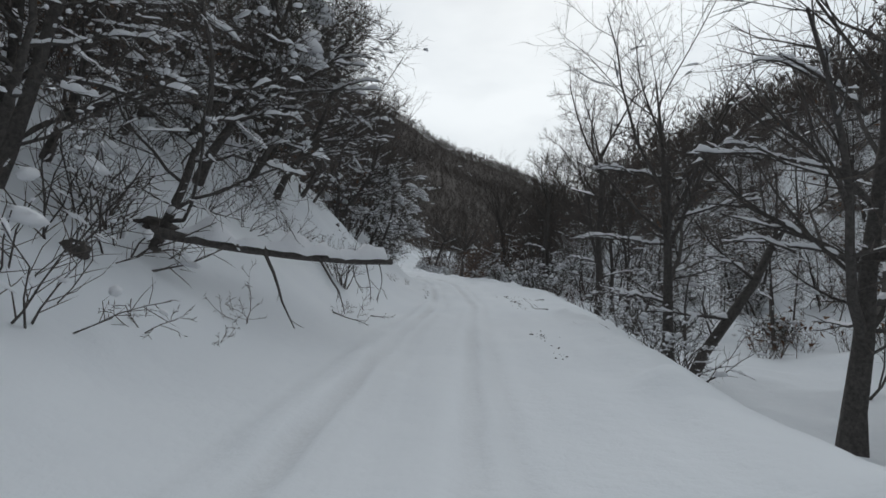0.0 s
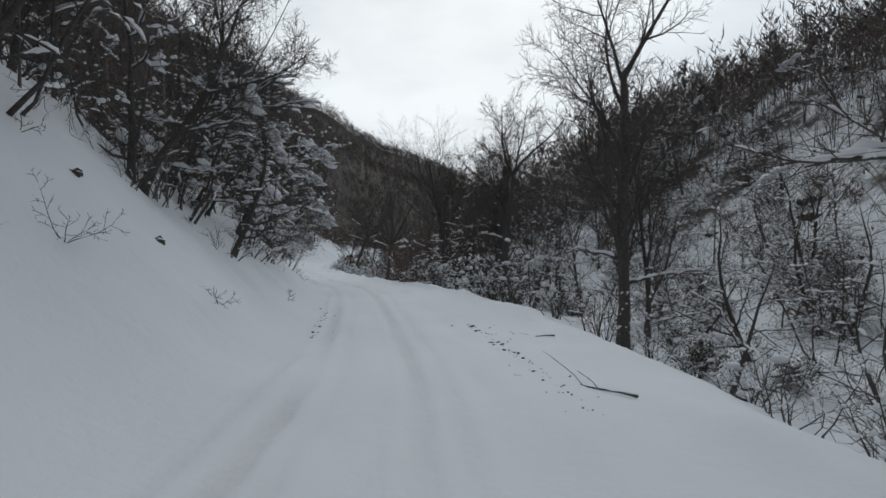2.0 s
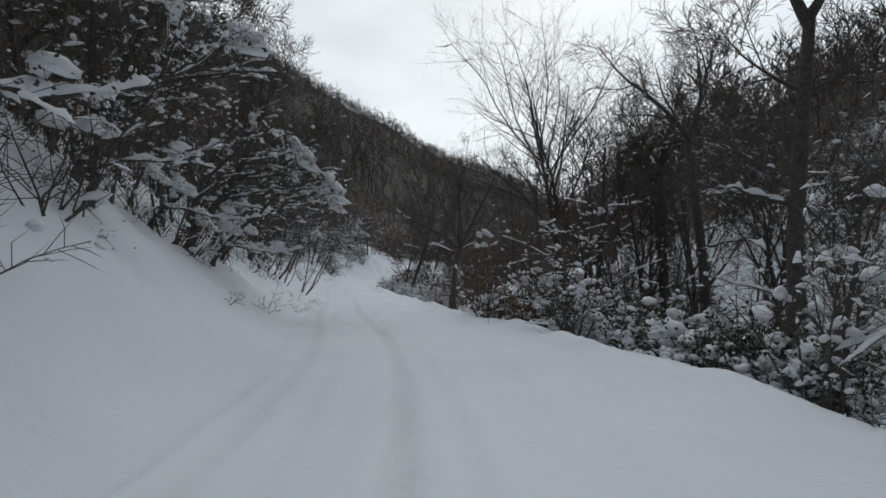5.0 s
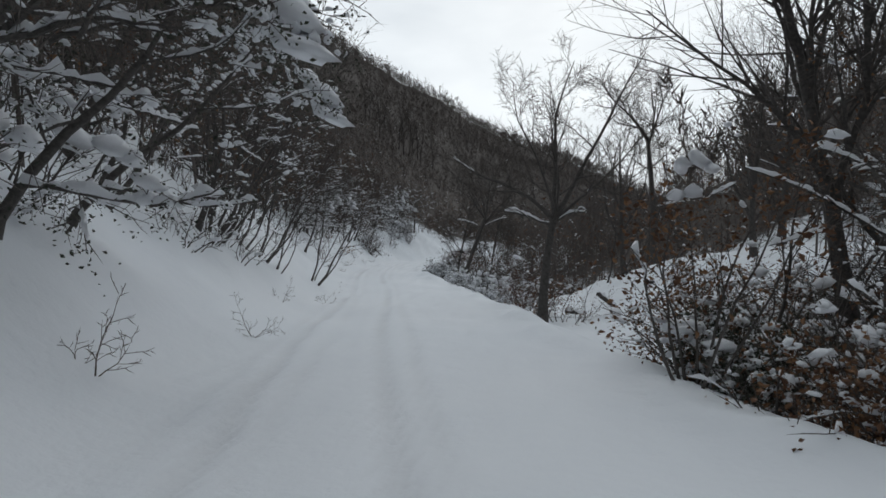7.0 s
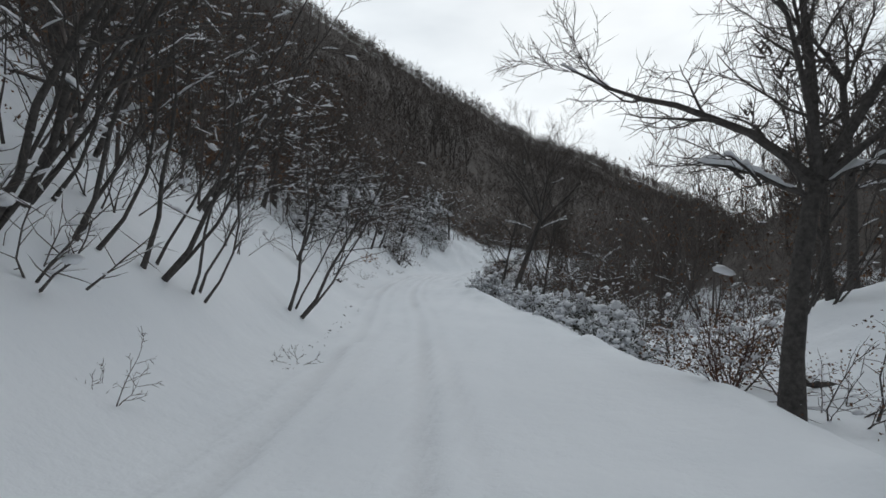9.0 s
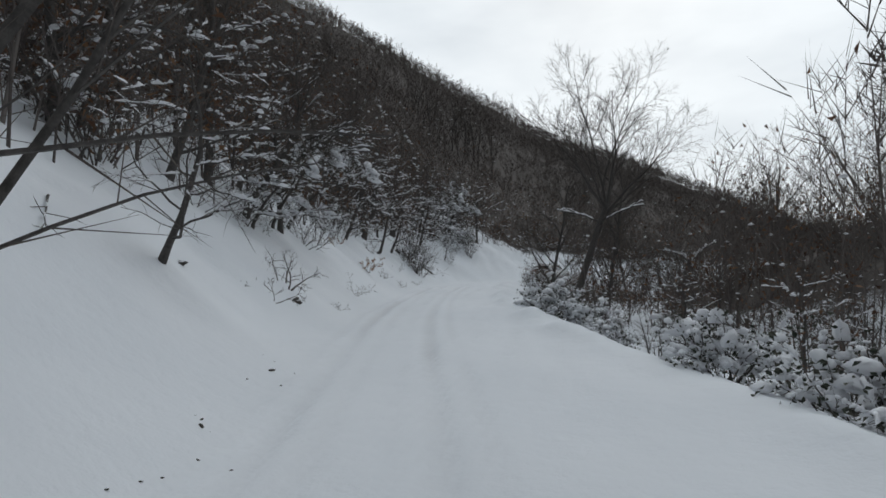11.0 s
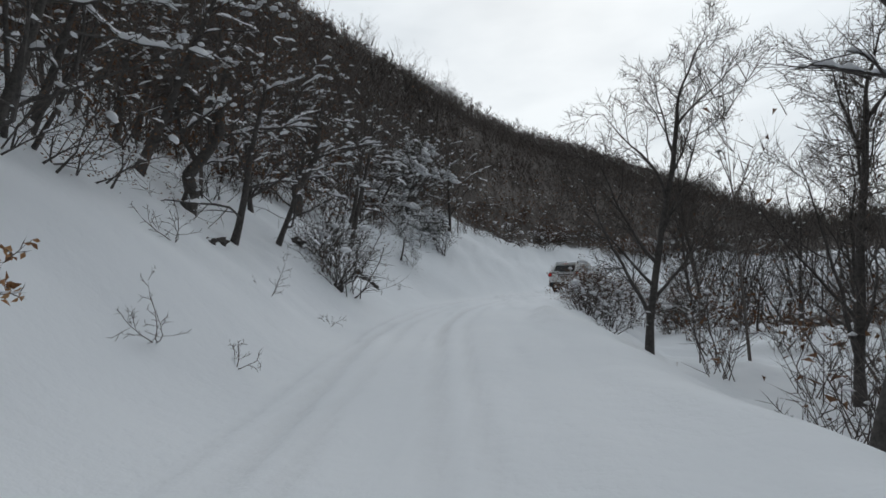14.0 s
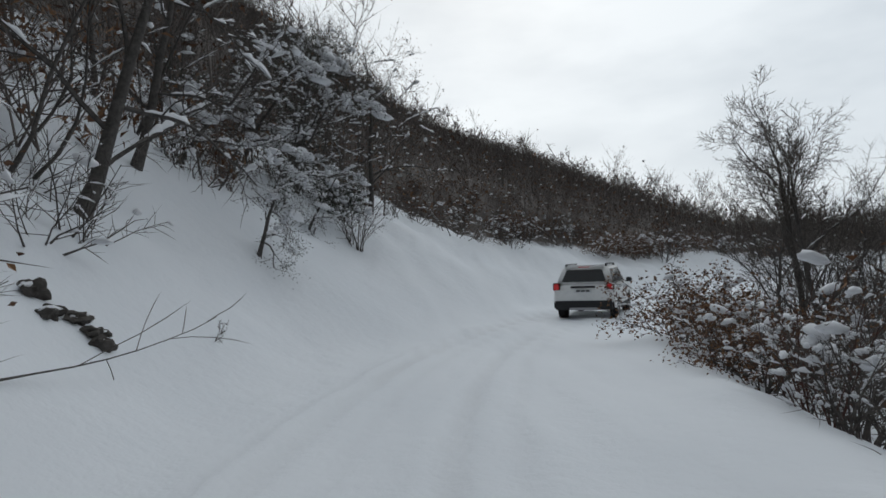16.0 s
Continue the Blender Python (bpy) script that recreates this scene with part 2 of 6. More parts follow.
def ridge(x, y):
    """Height of the great slope behind the bend, its steepness there, and the share of the way up to the crest."""
    dx, dy = np.asarray(x) + 8.0, np.asarray(y) - 100.0
    r, a = np.hypot(dx, dy), np.degrees(np.arctan2(dx, np.maximum(dy, 1e-3)))
    rise, away = np.interp(a, RIDGE_A, RIDGE_E), np.interp(a, RIDGE_A, RIDGE_R)
    up = r / away
    top = rise * away * np.where(up < 1, up**1.12, 1 - 0.25 * np.clip(up - 1, 0, 1))
    near = np.where(dy < 0, 1.0, np.clip((-a - 22) / 20, 0, 1) * np.clip((28 - dy) / 28, 0, 1))
    return top + 55 * near + 2.5 * np.clip(1 - dy / 60, 0, 1), rise, up


def land(x, y):
    """Height of the snow at the places, with the woods' cover and the ruts' wear (0 to 1)."""
    x, y = np.atleast_1d(np.asarray(x, float)).ravel(), np.atleast_1d(np.asarray(y, float)).ravel()
    s, d = road_place(x, y)
    z = np.interp(s, *ROAD_Z)
    lw = np.interp(s, BANK_S, LEFT_W) + 0.25 * ripple(x, y, 4.0)
    slope = np.interp(s, BANK_S, BANK_SLOPE)
    u = -d - lw
    hs = np.interp(s, BANK_S, HILL_SLOPE)
    turned = np.clip((s - 100) / 22, 0, 1)
    hs = hs * (1 - turned) + turned * (0.08 + 1.35 * ridge(x, y)[1])
    bank = slope * soft(np.minimum(u, 5.5), 1.6) + np.where(u > 5.5, (u - 5.5) * hs, 0)
    cap = ridge(x, y)[0] + np.clip((np.hypot(x + 8, y - 100) - 60) / 80, 0, 1) * 2.5 * ripple(x, y, 31.0)
    left = smooth_min(bank, cap, 1.0 + 5.0 * np.clip((u - 10) / 30, 0, 1))
    left = left + np.clip(u / 4, 0, 1) * (0.30 * ripple(x, y, 3.1) + 0.17 * ripple(x, y, 0.9) + 0.07 * ripple(x, y, 0.42)) + np.clip((u - 10) / 10, 0, 1) * 1.2 * ripple(x, y, 9.0)
    rw = np.interp(s, RIGHT_S, RIGHT_W) + 0.25 * ripple(x + 50, y, 3.0)
    v = d - rw
    drop = -np.minimum(0.62 * soft(v, 0.9), np.interp(s, [0, 24, 34, 50, 56, 66, 73, 80], [1.75, 1.5, 1.3, 1.0, 0.5, 0.5, 1.4, 1.75]))
    knoll = np.interp(s, [52, 57, 66, 74], [0, 1, 1, 0]) * np.minimum(0.34 * soft(v - 1.6, 2.0), 2.0) * np.clip((20 - v) / 9, 0, 1)
    drop = drop + knoll
    hill = smooth_min(np.interp(y, [-10, 36, 66, 96, 116], [0.88, 0.84, 0.74, 0.62, 0.0]) * soft(v - 8.5, 5), np.interp(y, [-10, 36, 66, 98, 118], [15.5, 16, 17, 18.5, 0]), 3)
    far = 0.20 * soft(v - 24, 14)
    right = drop + hill + np.minimum(far, 6.5) + np.clip(v / 3, 0, 1) * (0.25 * ripple(x, y, 2.7) + 0.12 * ripple(x, y, 0.8))
    z = z + np.where(u > 0, left, 0) + np.where(v > 0, right, 0)
    lip = np.exp(-((v + 0.2) / 0.4)**2) * (0.06 + 0.17 * np.clip(ripple(x, y, 1.15) + 0.6 * ripple(x, y, 0.5), 0, 1.2))
    on_track = np.clip((3.2 - np.abs(d + 0.4)) / 0.8, 0, 1) * (s < 200)
    z = z + lip + 0.035 * ripple(x, y, 1.7) + 0.012 * ripple(x, y, 0.4) + on_track * (0.014 * ripple(x * 1.6, y * 0.45, 0.42) + 0.034 * ripple(x * 2.0, y * 0.16, 0.9))
    z = z + 0.07 * np.exp(-((d + lw - 0.25) / 0.28)**2) * np.clip(0.5 + ripple(x, y, 1.3), 0, 1)
    wear = np.zeros(len(x))
    for k, (r, deep, half) in enumerate(RUTS):
        off = d - r - 0.12 * ripple(s * 0 + 3 + 5 * (k // 2), s, 9.0) - 0.02 * ripple(x, y, 0.5)
        w = np.exp(-(off / half)**4)
        patchy = np.clip(0.55 + 0.8 * ripple(x + 9 * k, s, 3.7), 0, 1)
        z = z - 0.06 * deep * w * (0.5 + 0.5 * patchy) + 0.022 * deep * np.exp(-((np.abs(off) - half * 1.9) / 0.08)**2) * (0.6 + 0.6 * ripple(x, y, 0.35))
        wear = np.maximum(wear, deep * w * (0.2 + 0.8 * patchy))
    wear = wear * (s < 200)
    cover = np.clip((u - 8) / 9, 0, 1) * (1 - 0.2 * np.clip((u - 28) / 20, 0, 1) + 0.12 * ripple(x, y, 14.0)) + (0.50 + 0.32 * ripple(x, y, 4.0)) * np.clip((v - 9) / 9, 0, 1) * np.clip(hill / 2, 0, 1) + 0.5 * np.clip((v - 9) / 9, 0, 1) * np.clip((y - 62) / 12, 0, 1) + np.clip((v - 17) / 10, 0, 1) * np.clip((y - 70) / 15, 0, 1)
    cover = cover + np.clip((s - 124) / 8, 0, 1) * (0.75 * np.clip((u - 5.0) / 3, 0, 1) * np.clip((16 - u) / 6, 0, 1) + 0.75 * np.clip((v - 2.0) / 4, 0, 1)) + np.clip((y - 84) / 16, 0, 1) * 0.6 * np.clip((v - 8) / 5, 0, 1)
    return z, np.clip(cover, 0, 1), wear


def height(x, y):
    return float(land(x, y)[0][0])


def beside(s, d):
    """The place s metres along the road and d to its right."""
    i = int(np.argmin(np.abs(ROAD_S - s)))
    tx, ty = ROAD_TAN[i]
    k = s - ROAD_S[i]
    return ROAD[i, 0] + tx * k + ty * d, ROAD[i, 1] + ty * k - tx * d


def steps(*pieces):
    out = []
    for a, b, h in pieces:
        out += list(np.arange(a, b, h))
    return np.array(out)


def build_ground():
    gx = steps((-420, -120, 20), (-120, -40, 4), (-40, -18, 1.0), (-18, -11, 0.2), (-11, 4, 0.1), (4, 9, 0.2), (9, 24, 0.6), (24, 60, 2), (60, 140, 5), (140, 440, 25))
    gy = steps((-260, -60, 20), (-60, -6, 3), (-6, 2, 0.8), (2, 112, 0.34), (112, 150, 0.8), (150, 420, 5), (420, 620, 20))
    X, Y = np.meshgrid(gx, gy)
    z, cover, wear = land(X, Y)
    n, m = len(gy), len(gx)
    i = (np.arange(n - 1)[:, None] * m + np.arange(m - 1)[None, :]).ravel()
    quads = np.stack([i, i + 1, i + 1 + m, i + m], 1)
    me = bpy.data.meshes.new("ground")
    me.vertices.add(n * m)
    me.vertices.foreach_set("co", np.stack([X.ravel(), Y.ravel(), z], 1).astype(np.float32).ravel())
    me.loops.add(quads.size)
    me.loops.foreach_set("vertex_index", quads.ravel().astype(np.int32))
    me.polygons.add(len(quads))
    me.polygons.foreach_set("loop_start", (np.arange(len(quads)) * 4).astype(np.int32))
    me.polygons.foreach_set("use_smooth", np.ones(len(quads), bool))
    me.materials.append(GROUND)
    me.update(calc_edges=True)
    att = me.color_attributes.new("cover", 'FLOAT_COLOR', 'POINT')
    rgba = np.stack([cover, wear, 0 * wear, 0 * wear + 1], 1).astype(np.float32)
    att.data.foreach_set("color", rgba.ravel())
    return tagged(new("ground", me), "snow-covered track, banks and wooded valley slopes", "ground", kind="structure")


ground = build_ground()

# ---- trees ----


class Wood:
    """Grows branches as bent tapered tubes and lays snow on them."""

    def __init__(self, seed):
        self.r = random.Random(seed)
        self.bins = {}
        self.tips = []
        self.perches = []
        self.runs = []

    def bin(self, key):
        return self.bins.setdefault(key, ([], []))

    def tube(self, key, pts, radii, sides, cap=True):
        verts, faces = self.bin(key)
        base = len(verts)
        point = key == "twigs"
        tip, n = pts[-1], len(pts)
        if point:
            pts, radii, n = pts[:-1], radii[:-1], n - 1
        ref = None
        for i, (p, rad) in enumerate(zip(pts, radii)):
            t = (pts[min(i + 1, n - 1)] - pts[max(i - 1, 0)]) if n > 1 else tip - p
            t = t.normalized() if t.length > 1e-9 else Vector((0, 0, 1))
            if ref is None:
                ref = t.cross(Vector((1, 0, 0)) if abs(t.x) < 0.8 else Vector((0, 1, 0))).normalized()
            a = (ref - t * ref.dot(t)).normalized()
            ref = a
            b = t.cross(a)
            for k in range(sides):
                w = 2 * math.pi * k / sides
                verts.append(p + (a * math.cos(w) + b * math.sin(w)) * rad)
        for i in range(n - 1):
            for k in range(sides):
                k2 = (k + 1) % sides
                faces.append((base + i * sides + k, base + i * sides + k2, base + (i + 1) * sides + k2, base + (i + 1) * sides + k))
        if point:
            verts.append(tip)
            o = base + (n - 1) * sides
            faces += [(o + k, o + (k + 1) % sides, base + n * sides) for k in range(sides)]
        elif cap and sides > 3:
            faces.append(tuple(base + (n - 1) * sides + k for k in range(sides)))

    def strip(self, pts, radii, depth, fine=True):
        """Snow lying along a branch: a rounded ridge, ragged in width."""
        verts, faces = self.bin("snow")
        base = len(verts)
        up = Vector((0, 0, 1))
        # laid anew in short uneven steps, so that the ridge is never straight or even
        m = len(pts)
        long = sum((pts[i + 1] - pts[i]).length for i in range(m - 1))
        count = max(4, min(int(long / 0.08), 26 if fine else 9))
        a, b = (0.0, 1.0) if fine else (self.r.uniform(0, 0.3), self.r.uniform(0.65, 1))
        more, wide = [], []
        for i in range(count):
            f = (a + (b - a) * i / (count - 1)) * (m - 1)
            k = min(int(f), m - 2)
            j = depth * 0.16
            more.append(pts[k].lerp(pts[k + 1], f - k) + Vector((self.r.gauss(0, j), self.r.gauss(0, j), self.r.gauss(0, j * 0.6))))
            wide.append(radii[k] + (radii[k + 1] - radii[k]) * (f - k))
        pts, radii, n = more, wide, count
        swell = self.r.uniform(0.5, 1.6)
        for i, (p, rad) in enumerate(zip(pts, radii)):
            t = (pts[min(i + 1, n - 1)] - pts[max(i - 1, 0)]).normalized()
            side = t.cross(up)
            side = side.normalized() if side.length > 1e-4 else Vector((1, 0, 0))
            e = 0.15 if i in (0, n - 1) else self.r.uniform(0.55, 1.4) * (1 + 0.35 * math.sin(i * swell + swell * 9))
            w, h = (min(rad, 0.05) * 0.85 + depth * 0.30) * e, (depth * self.r.uniform(0.7, 1.3)) * e
            low = p + up * rad * 0.35
            if fine:
                verts += [low - side * w, low - side * w * 0.5 + up * (h + rad * 0.3), low + side * w * 0.5 + up * (h + rad * 0.3), low + side * w]
            else:
                verts += [low - side * w, low + up * (h + rad * 0.4), low + side * w]
        m = 4 if fine else 3
        for i in range(n - 1):
            for k in range(m - 1):
                a = base + i * m + k
                faces.append((a, a + m, a + m + 1, a + 1))

    def lump(self, p, size, flat=0.5, key="snow"):
        """A clump of snow: an uneven flattened ball."""
        verts, faces = self.bin(key)
        base = len(verts)
        r = self.r
        sx, sy = size * r.uniform(0.6, 1.5), size * r.uniform(0.45, 0.85)
        tip = r.uniform(-0.35, 0.35)
        rot = r.uniform(0, 6.28)
        c, s = math.cos(rot), math.sin(rot)
        rings = ((-0.3, 0.8), (0.2, 1.0), (0.7, 0.66))
        n = 7
        verts.append(p + Vector((0, 0, -0.5 * size * flat)))
        wave = [r.uniform(0.7, 1.2) for _ in range(n)]
        for h, w in rings:
            for k in range(n):
                a = (k + h) * 2 * math.pi / n
                j = wave[k] * r.uniform(0.88, 1.12)
                x, y = math.cos(a) * sx * w * j, math.sin(a) * sy * w * j
                verts.append(p + Vector((x * c - y * s, x * s + y * c, size * flat * h + r.uniform(-0.07, 0.07) * size + x * tip)))
        verts.append(p + Vector((0, 0, size * flat)))
        top = base + 1 + 3 * n
        for k in range(n):
            k2 = (k + 1) % n
            faces.append((base, base + 1 + k2, base + 1 + k))
            for o in (base + 1, base + 1 + n):
                faces.append((o + k, o + k2, o + n + k2, o + n + k))
            faces.append((top - n + k, top - n + k2, top))

    def mantle(self, pts, wide, deep):
        """A thick uneven roll of snow that a bent branch carries, rounded at both ends."""
        verts, faces = self.bin("snow")
        base, n, r = len(verts), len(pts), self.r
        for i, p in enumerate(pts):
            t = (pts[min(i + 1, n - 1)] - pts[max(i - 1, 0)]).normalized()
            side = Vector((-t.y, t.x, 0.0))
            side = side.normalized() if side.length > 1e-3 else Vector((1, 0, 0))
            e = math.sin(math.pi * (i + 0.35) / (n - 0.3))**0.5 * r.uniform(0.6, 1.3)
            for k in range(7):
                a = math.pi * (-0.18 + 1.36 * k / 6)
                j = r.uniform(0.82, 1.18) * e
                verts.append(p + side * math.cos(a) * wide * j + Vector((0, 0, (math.sin(a) * deep + 0.15 * deep) * j)))
        for i in range(n - 1):
            for k in range(7):
                q, q2 = base + i * 7 + k, base + i * 7 + (k + 1) % 7
                faces.append((q, q2, q2 + 7, q + 7))
        faces.append(tuple(base + k for k in range(6, -1, -1)))
        faces.append(tuple(base + (n - 1) * 7 + k for k in range(7)))

    def pile(self, count, wide, lowest=0.0, thick=False):
        """Rolls of snow on some of the boughs."""
        r = self.r
        runs = [q for q in self.runs if q[-1].z > lowest]
        for q in r.sample(runs, min(count, len(runs))):
            a = r.randrange(0, max(len(q) - 2, 1))
            b = min(len(q) - 1, a + r.randint(1, 3))
            m = (b - a) + 2
            pts = []
            for i in range(m + 1):
                f = a + (b - a) * i / m
                k = min(int(f), len(q) - 2)
                pts.append(q[k].lerp(q[k + 1], f - k))
            s = wide * r.lognormvariate(-0.15, 0.45)
            if thick and r.random() < 0.35:
                self.mantle(pts, s, s * r.uniform(0.55, 1.0))
                continue
            for p in pts:
                if r.random() < 0.8:
                    self.lump(p + Vector((r.gauss(0, 0.3), r.gauss(0, 0.3), 0.2 + r.gauss(0, 0.15))) * s, s * r.uniform(0.45, 1.25), r.uniform(0.5, 0.85))

    def leaf(self, p, size, key="leaves"):
        verts, faces = self.bin(key)
        base = len(verts)
        r = self.r
        a = Vector((r.gauss(0, 1), r.gauss(0, 1), r.gauss(0, 0.7))).normalized()
        b = a.cross(Vector((r.gauss(0, 1), r.gauss(0, 1), r.gauss(0, 1)))).normalized()
        up = a.cross(b) * size * 0.18
        verts += [p, p + a * size * 0.55 + b * size * 0.32 + up, p + a * size * 1.1, p + a * size * 0.55 - b * size * 0.32 + up]
        faces += [(base, base + 1, base + 2), (base, base + 2, base + 3)]

    def snowy_bough(self, p, way, length, spec):
        """A low level bough under a thick ragged ridge of snow, forked near its end."""
        r = self.r
        d = way.normalized()
        for f, turn, ln in ((0.0, 0.0, length), (0.45, 0.45, length * 0.5), (0.6, -0.5, length * 0.42)):
            q = p + d * length * f + Vector((0, 0, 0.10 * f))
            e = Matrix.Rotation(turn, 3, 'Z') @ d
            pts = [q + e * ln * k / 8 + Vector((0, 0, 0.16 * math.sin(2.6 * k / 8) + r.uniform(-0.03, 0.03))) for k in range(9)]
            self.tube("limbs", pts, [0.045 * (1 - 0.75 * k / 8) * (1 if f == 0 else 0.6) for k in range(9)], 5)
            top = [pts[k // 2].lerp(pts[min(k // 2 + 1, 8)], 0.5 * (k % 2)) for k in range(2, 17)]
            self.strip(top, [0.026 * r.uniform(0.6, 1.5) for _ in top], 0.065 * (1 if f == 0 else 0.7))
            for k in range(3, 9, 2):
                self.limb(pts[k], Vector((e.x + r.gauss(0, 0.6), e.y + r.gauss(0, 0.6), r.uniform(-0.3, 0.4))), 0.7, 0.012, 2, spec)

    def limb(self, p, way, length, rad, level, spec):
        """One branch and what grows from it."""
        r = self.r
        lv = spec["levels"][level]
        n = lv.get("joints", 4)
        pts, radii = [p.copy()], [rad]
        d = way.normalized()
        step = length / n
        end = lv.get("taper", 0.35)
        for i in range(n):
            wob = lv.get("bend", 0.18)
            d = (d + Vector((r.gauss(0, wob), r.gauss(0, wob), r.gauss(0, wob * 0.8))) + Vector((0, 0, lv.get("lift", 0.0)))).normalized()
            pts.append(pts[-1] + d * step)
            radii.append(max(rad * (1 - (1 - end) * (i + 1) / n), spec["least"]))
        if level == 0:
            radii[0] *= 1.35
        self.tube(lv["key"], pts, radii, lv.get("sides", 4))
        # snow on the flatter stretches
        chance = spec.get("snow", 0.0) * lv.get("hold", 1.0)
        if chance > 0:
            k = 0
            while k < n:
                seg = pts[k + 1] - pts[k]
                flat = 1 - abs(seg.normalized().z)
                if flat > 0.35 and r.random() < chance * flat * 1.4:
                    m = k
                    while m < n and 1 - abs((pts[m + 1] - pts[m]).normalized().z) > 0.3 and r.random() < 0.6:
                        m += 1
                    m = max(m, k + 1)
                    depth = r.uniform(0.5, 1.3) * lv.get("depth", 0.05)
                    chunk, crad = [], []
                    for q in range(k, m + 1):
                        chunk.append(pts[q])
                        crad.append(radii[q])
                        if q < m and level < 2:
                            for g in (0.33, 0.67):
                                chunk.append(pts[q].lerp(pts[q + 1], g))
                                crad.append(radii[q] + (radii[q + 1] - radii[q]) * g)
                    self.strip(chunk, crad, depth, level < 2)
                    k = m
                k += 1
        last = level == len(spec["levels"]) - 1
        if level == len(spec["levels"]) - 2:
            self.runs.append(pts)
        if level >= len(spec["levels"]) - 2:
            self.tips.append(pts[-1])
            self.perches += pts[1:]
        if last:
            return
        nx = spec["levels"][level + 1]
        count = nx["count"]
        count = max(1, int(count * r.uniform(0.8, 1.2) + 0.5))
        for c in range(count):
            lo = nx.get("from", 0.25)
            f = lo + (1 - lo) * ((c + r.random()) / count)
            q = min(int(f * n), n - 1)
            g = f * n - q
            base = pts[q].lerp(pts[q + 1], g)
            brad = radii[q] + (radii[q + 1] - radii[q]) * g
            axis = (pts[q + 1] - pts[q]).normalized()
            turn = c * 2.4 + r.uniform(-0.6, 0.6)
            ref = axis.cross(Vector((0, 0, 1)) if abs(axis.z) < 0.95 else Vector((1, 0, 0))).normalized()
            out = Matrix.Rotation(turn, 3, axis) @ ref
            ang = radians(r.gauss(nx.get("angle", 50), nx.get("spread", 10)))
            w = axis * math.cos(ang) + out * math.sin(ang)
            w.z += nx.get("rise", 0.0)
            ln = nx["length"] * r.uniform(0.7, 1.25) * (1 - nx.get("shrink", 0.45) * (f - lo) / max(1 - lo, 0.01))
            if nx.get("part"):
                ln = length * nx["part"] * r.uniform(0.7, 1.2) * (1 - nx.get("shrink", 0.45) * (f - lo))
            self.limb(base, w, ln, max(min(brad * nx.get("thin", 0.6), brad * 0.95), spec["least"]), level + 1, spec)


def finish(name, w, label, category, mats, group=""):
    """Makes the thing of a Wood's bins; mats: bin to (part name, material, label)."""
    base = new(name)
    for key, (pname, mat, plabel) in mats.items():
        if key in w.bins and w.bins[key][0]:
            ob = part_mesh(pname, mesh_of(pname, *w.bins[key], mat, smooth=key in ("snow", "trunk")), base, plabel)
            if key != "trunk":
                tagged(ob, kind="stuff")
    return tagged(base, label, category, group)


TREE_PARTS = {"trunk": ("trunk", BARK, ""), "limbs": ("crown", BARK, "forking bare boughs"), "twigs": ("twig_spray", TWIG, "fine dark bare twigs"),
              "snow": ("snow_cover", SNOW_CAP, "white snow lying on the branches"), "leaves": ("withered_foliage", LEAF_BROWN, "withered brown leaves"),
              "green": ("foliage", LEAF_DARK, "dark dull green foliage")}


def tall_tree(seed, tall=12.0, snow=0.12, fork=0.38, wide=1.0, lean=0.08, limbs=9, text="", lift=0.03, sprays=8, girth=1.0, boughs=(), fine=1):
    """A slender valley tree that forks into a fan of fine upright branches."""
    w = Wood(seed)
    spec = {"least": 0.005, "snow": snow, "levels": [
        {"key": "trunk", "joints": 7, "sides": 7, "bend": 0.06, "lift": lift, "taper": 0.14},
        {"key": "limbs", "count": limbs, "from": fork, "angle": 36 * wide, "spread": 9, "length": tall * 0.46, "thin": 0.62, "joints": 6, "sides": 4, "bend": 0.12, "lift": 0.07, "taper": 0.25, "depth": 0.05, "shrink": 0.35},
        {"key": "limbs", "count": sprays, "from": 0.18, "angle": 42, "spread": 12, "length": tall * 0.19, "thin": 0.55, "joints": 3, "sides": 3, "bend": 0.15, "lift": 0.07, "taper": 0.25, "depth": 0.04, "hold": 0.6},
        {"key": "twigs", "count": 7, "from": 0.12, "angle": 42, "spread": 14, "length": tall * 0.085, "thin": 0.55, "joints": fine, "sides": 3, "bend": 0.18, "lift": 0.04, "taper": 0.35, "hold": 0.0}]}
    w.limb(Vector((0, 0, -0.5)), Vector((lean, 0, 1)), tall * 0.72, tall * 0.0145 * girth, 0, spec)
    for z, way, ln in boughs:
        w.snowy_bough(Vector((lean * z * 0.6, 0, z)), Vector(way), ln, spec)
    for _ in range(4):
        a = w.r.uniform(0, 6.28)
        w.limb(Vector((lean * 2, 0, tall * w.r.uniform(0.12, 0.3))), Vector((math.cos(a), math.sin(a), 0.35)), tall * 0.13, 0.035, 2, spec)
    return finish("bare_tree", w, text or "tall bare valley tree with dark trunk and fine upright twigs", "tree", TREE_PARTS)


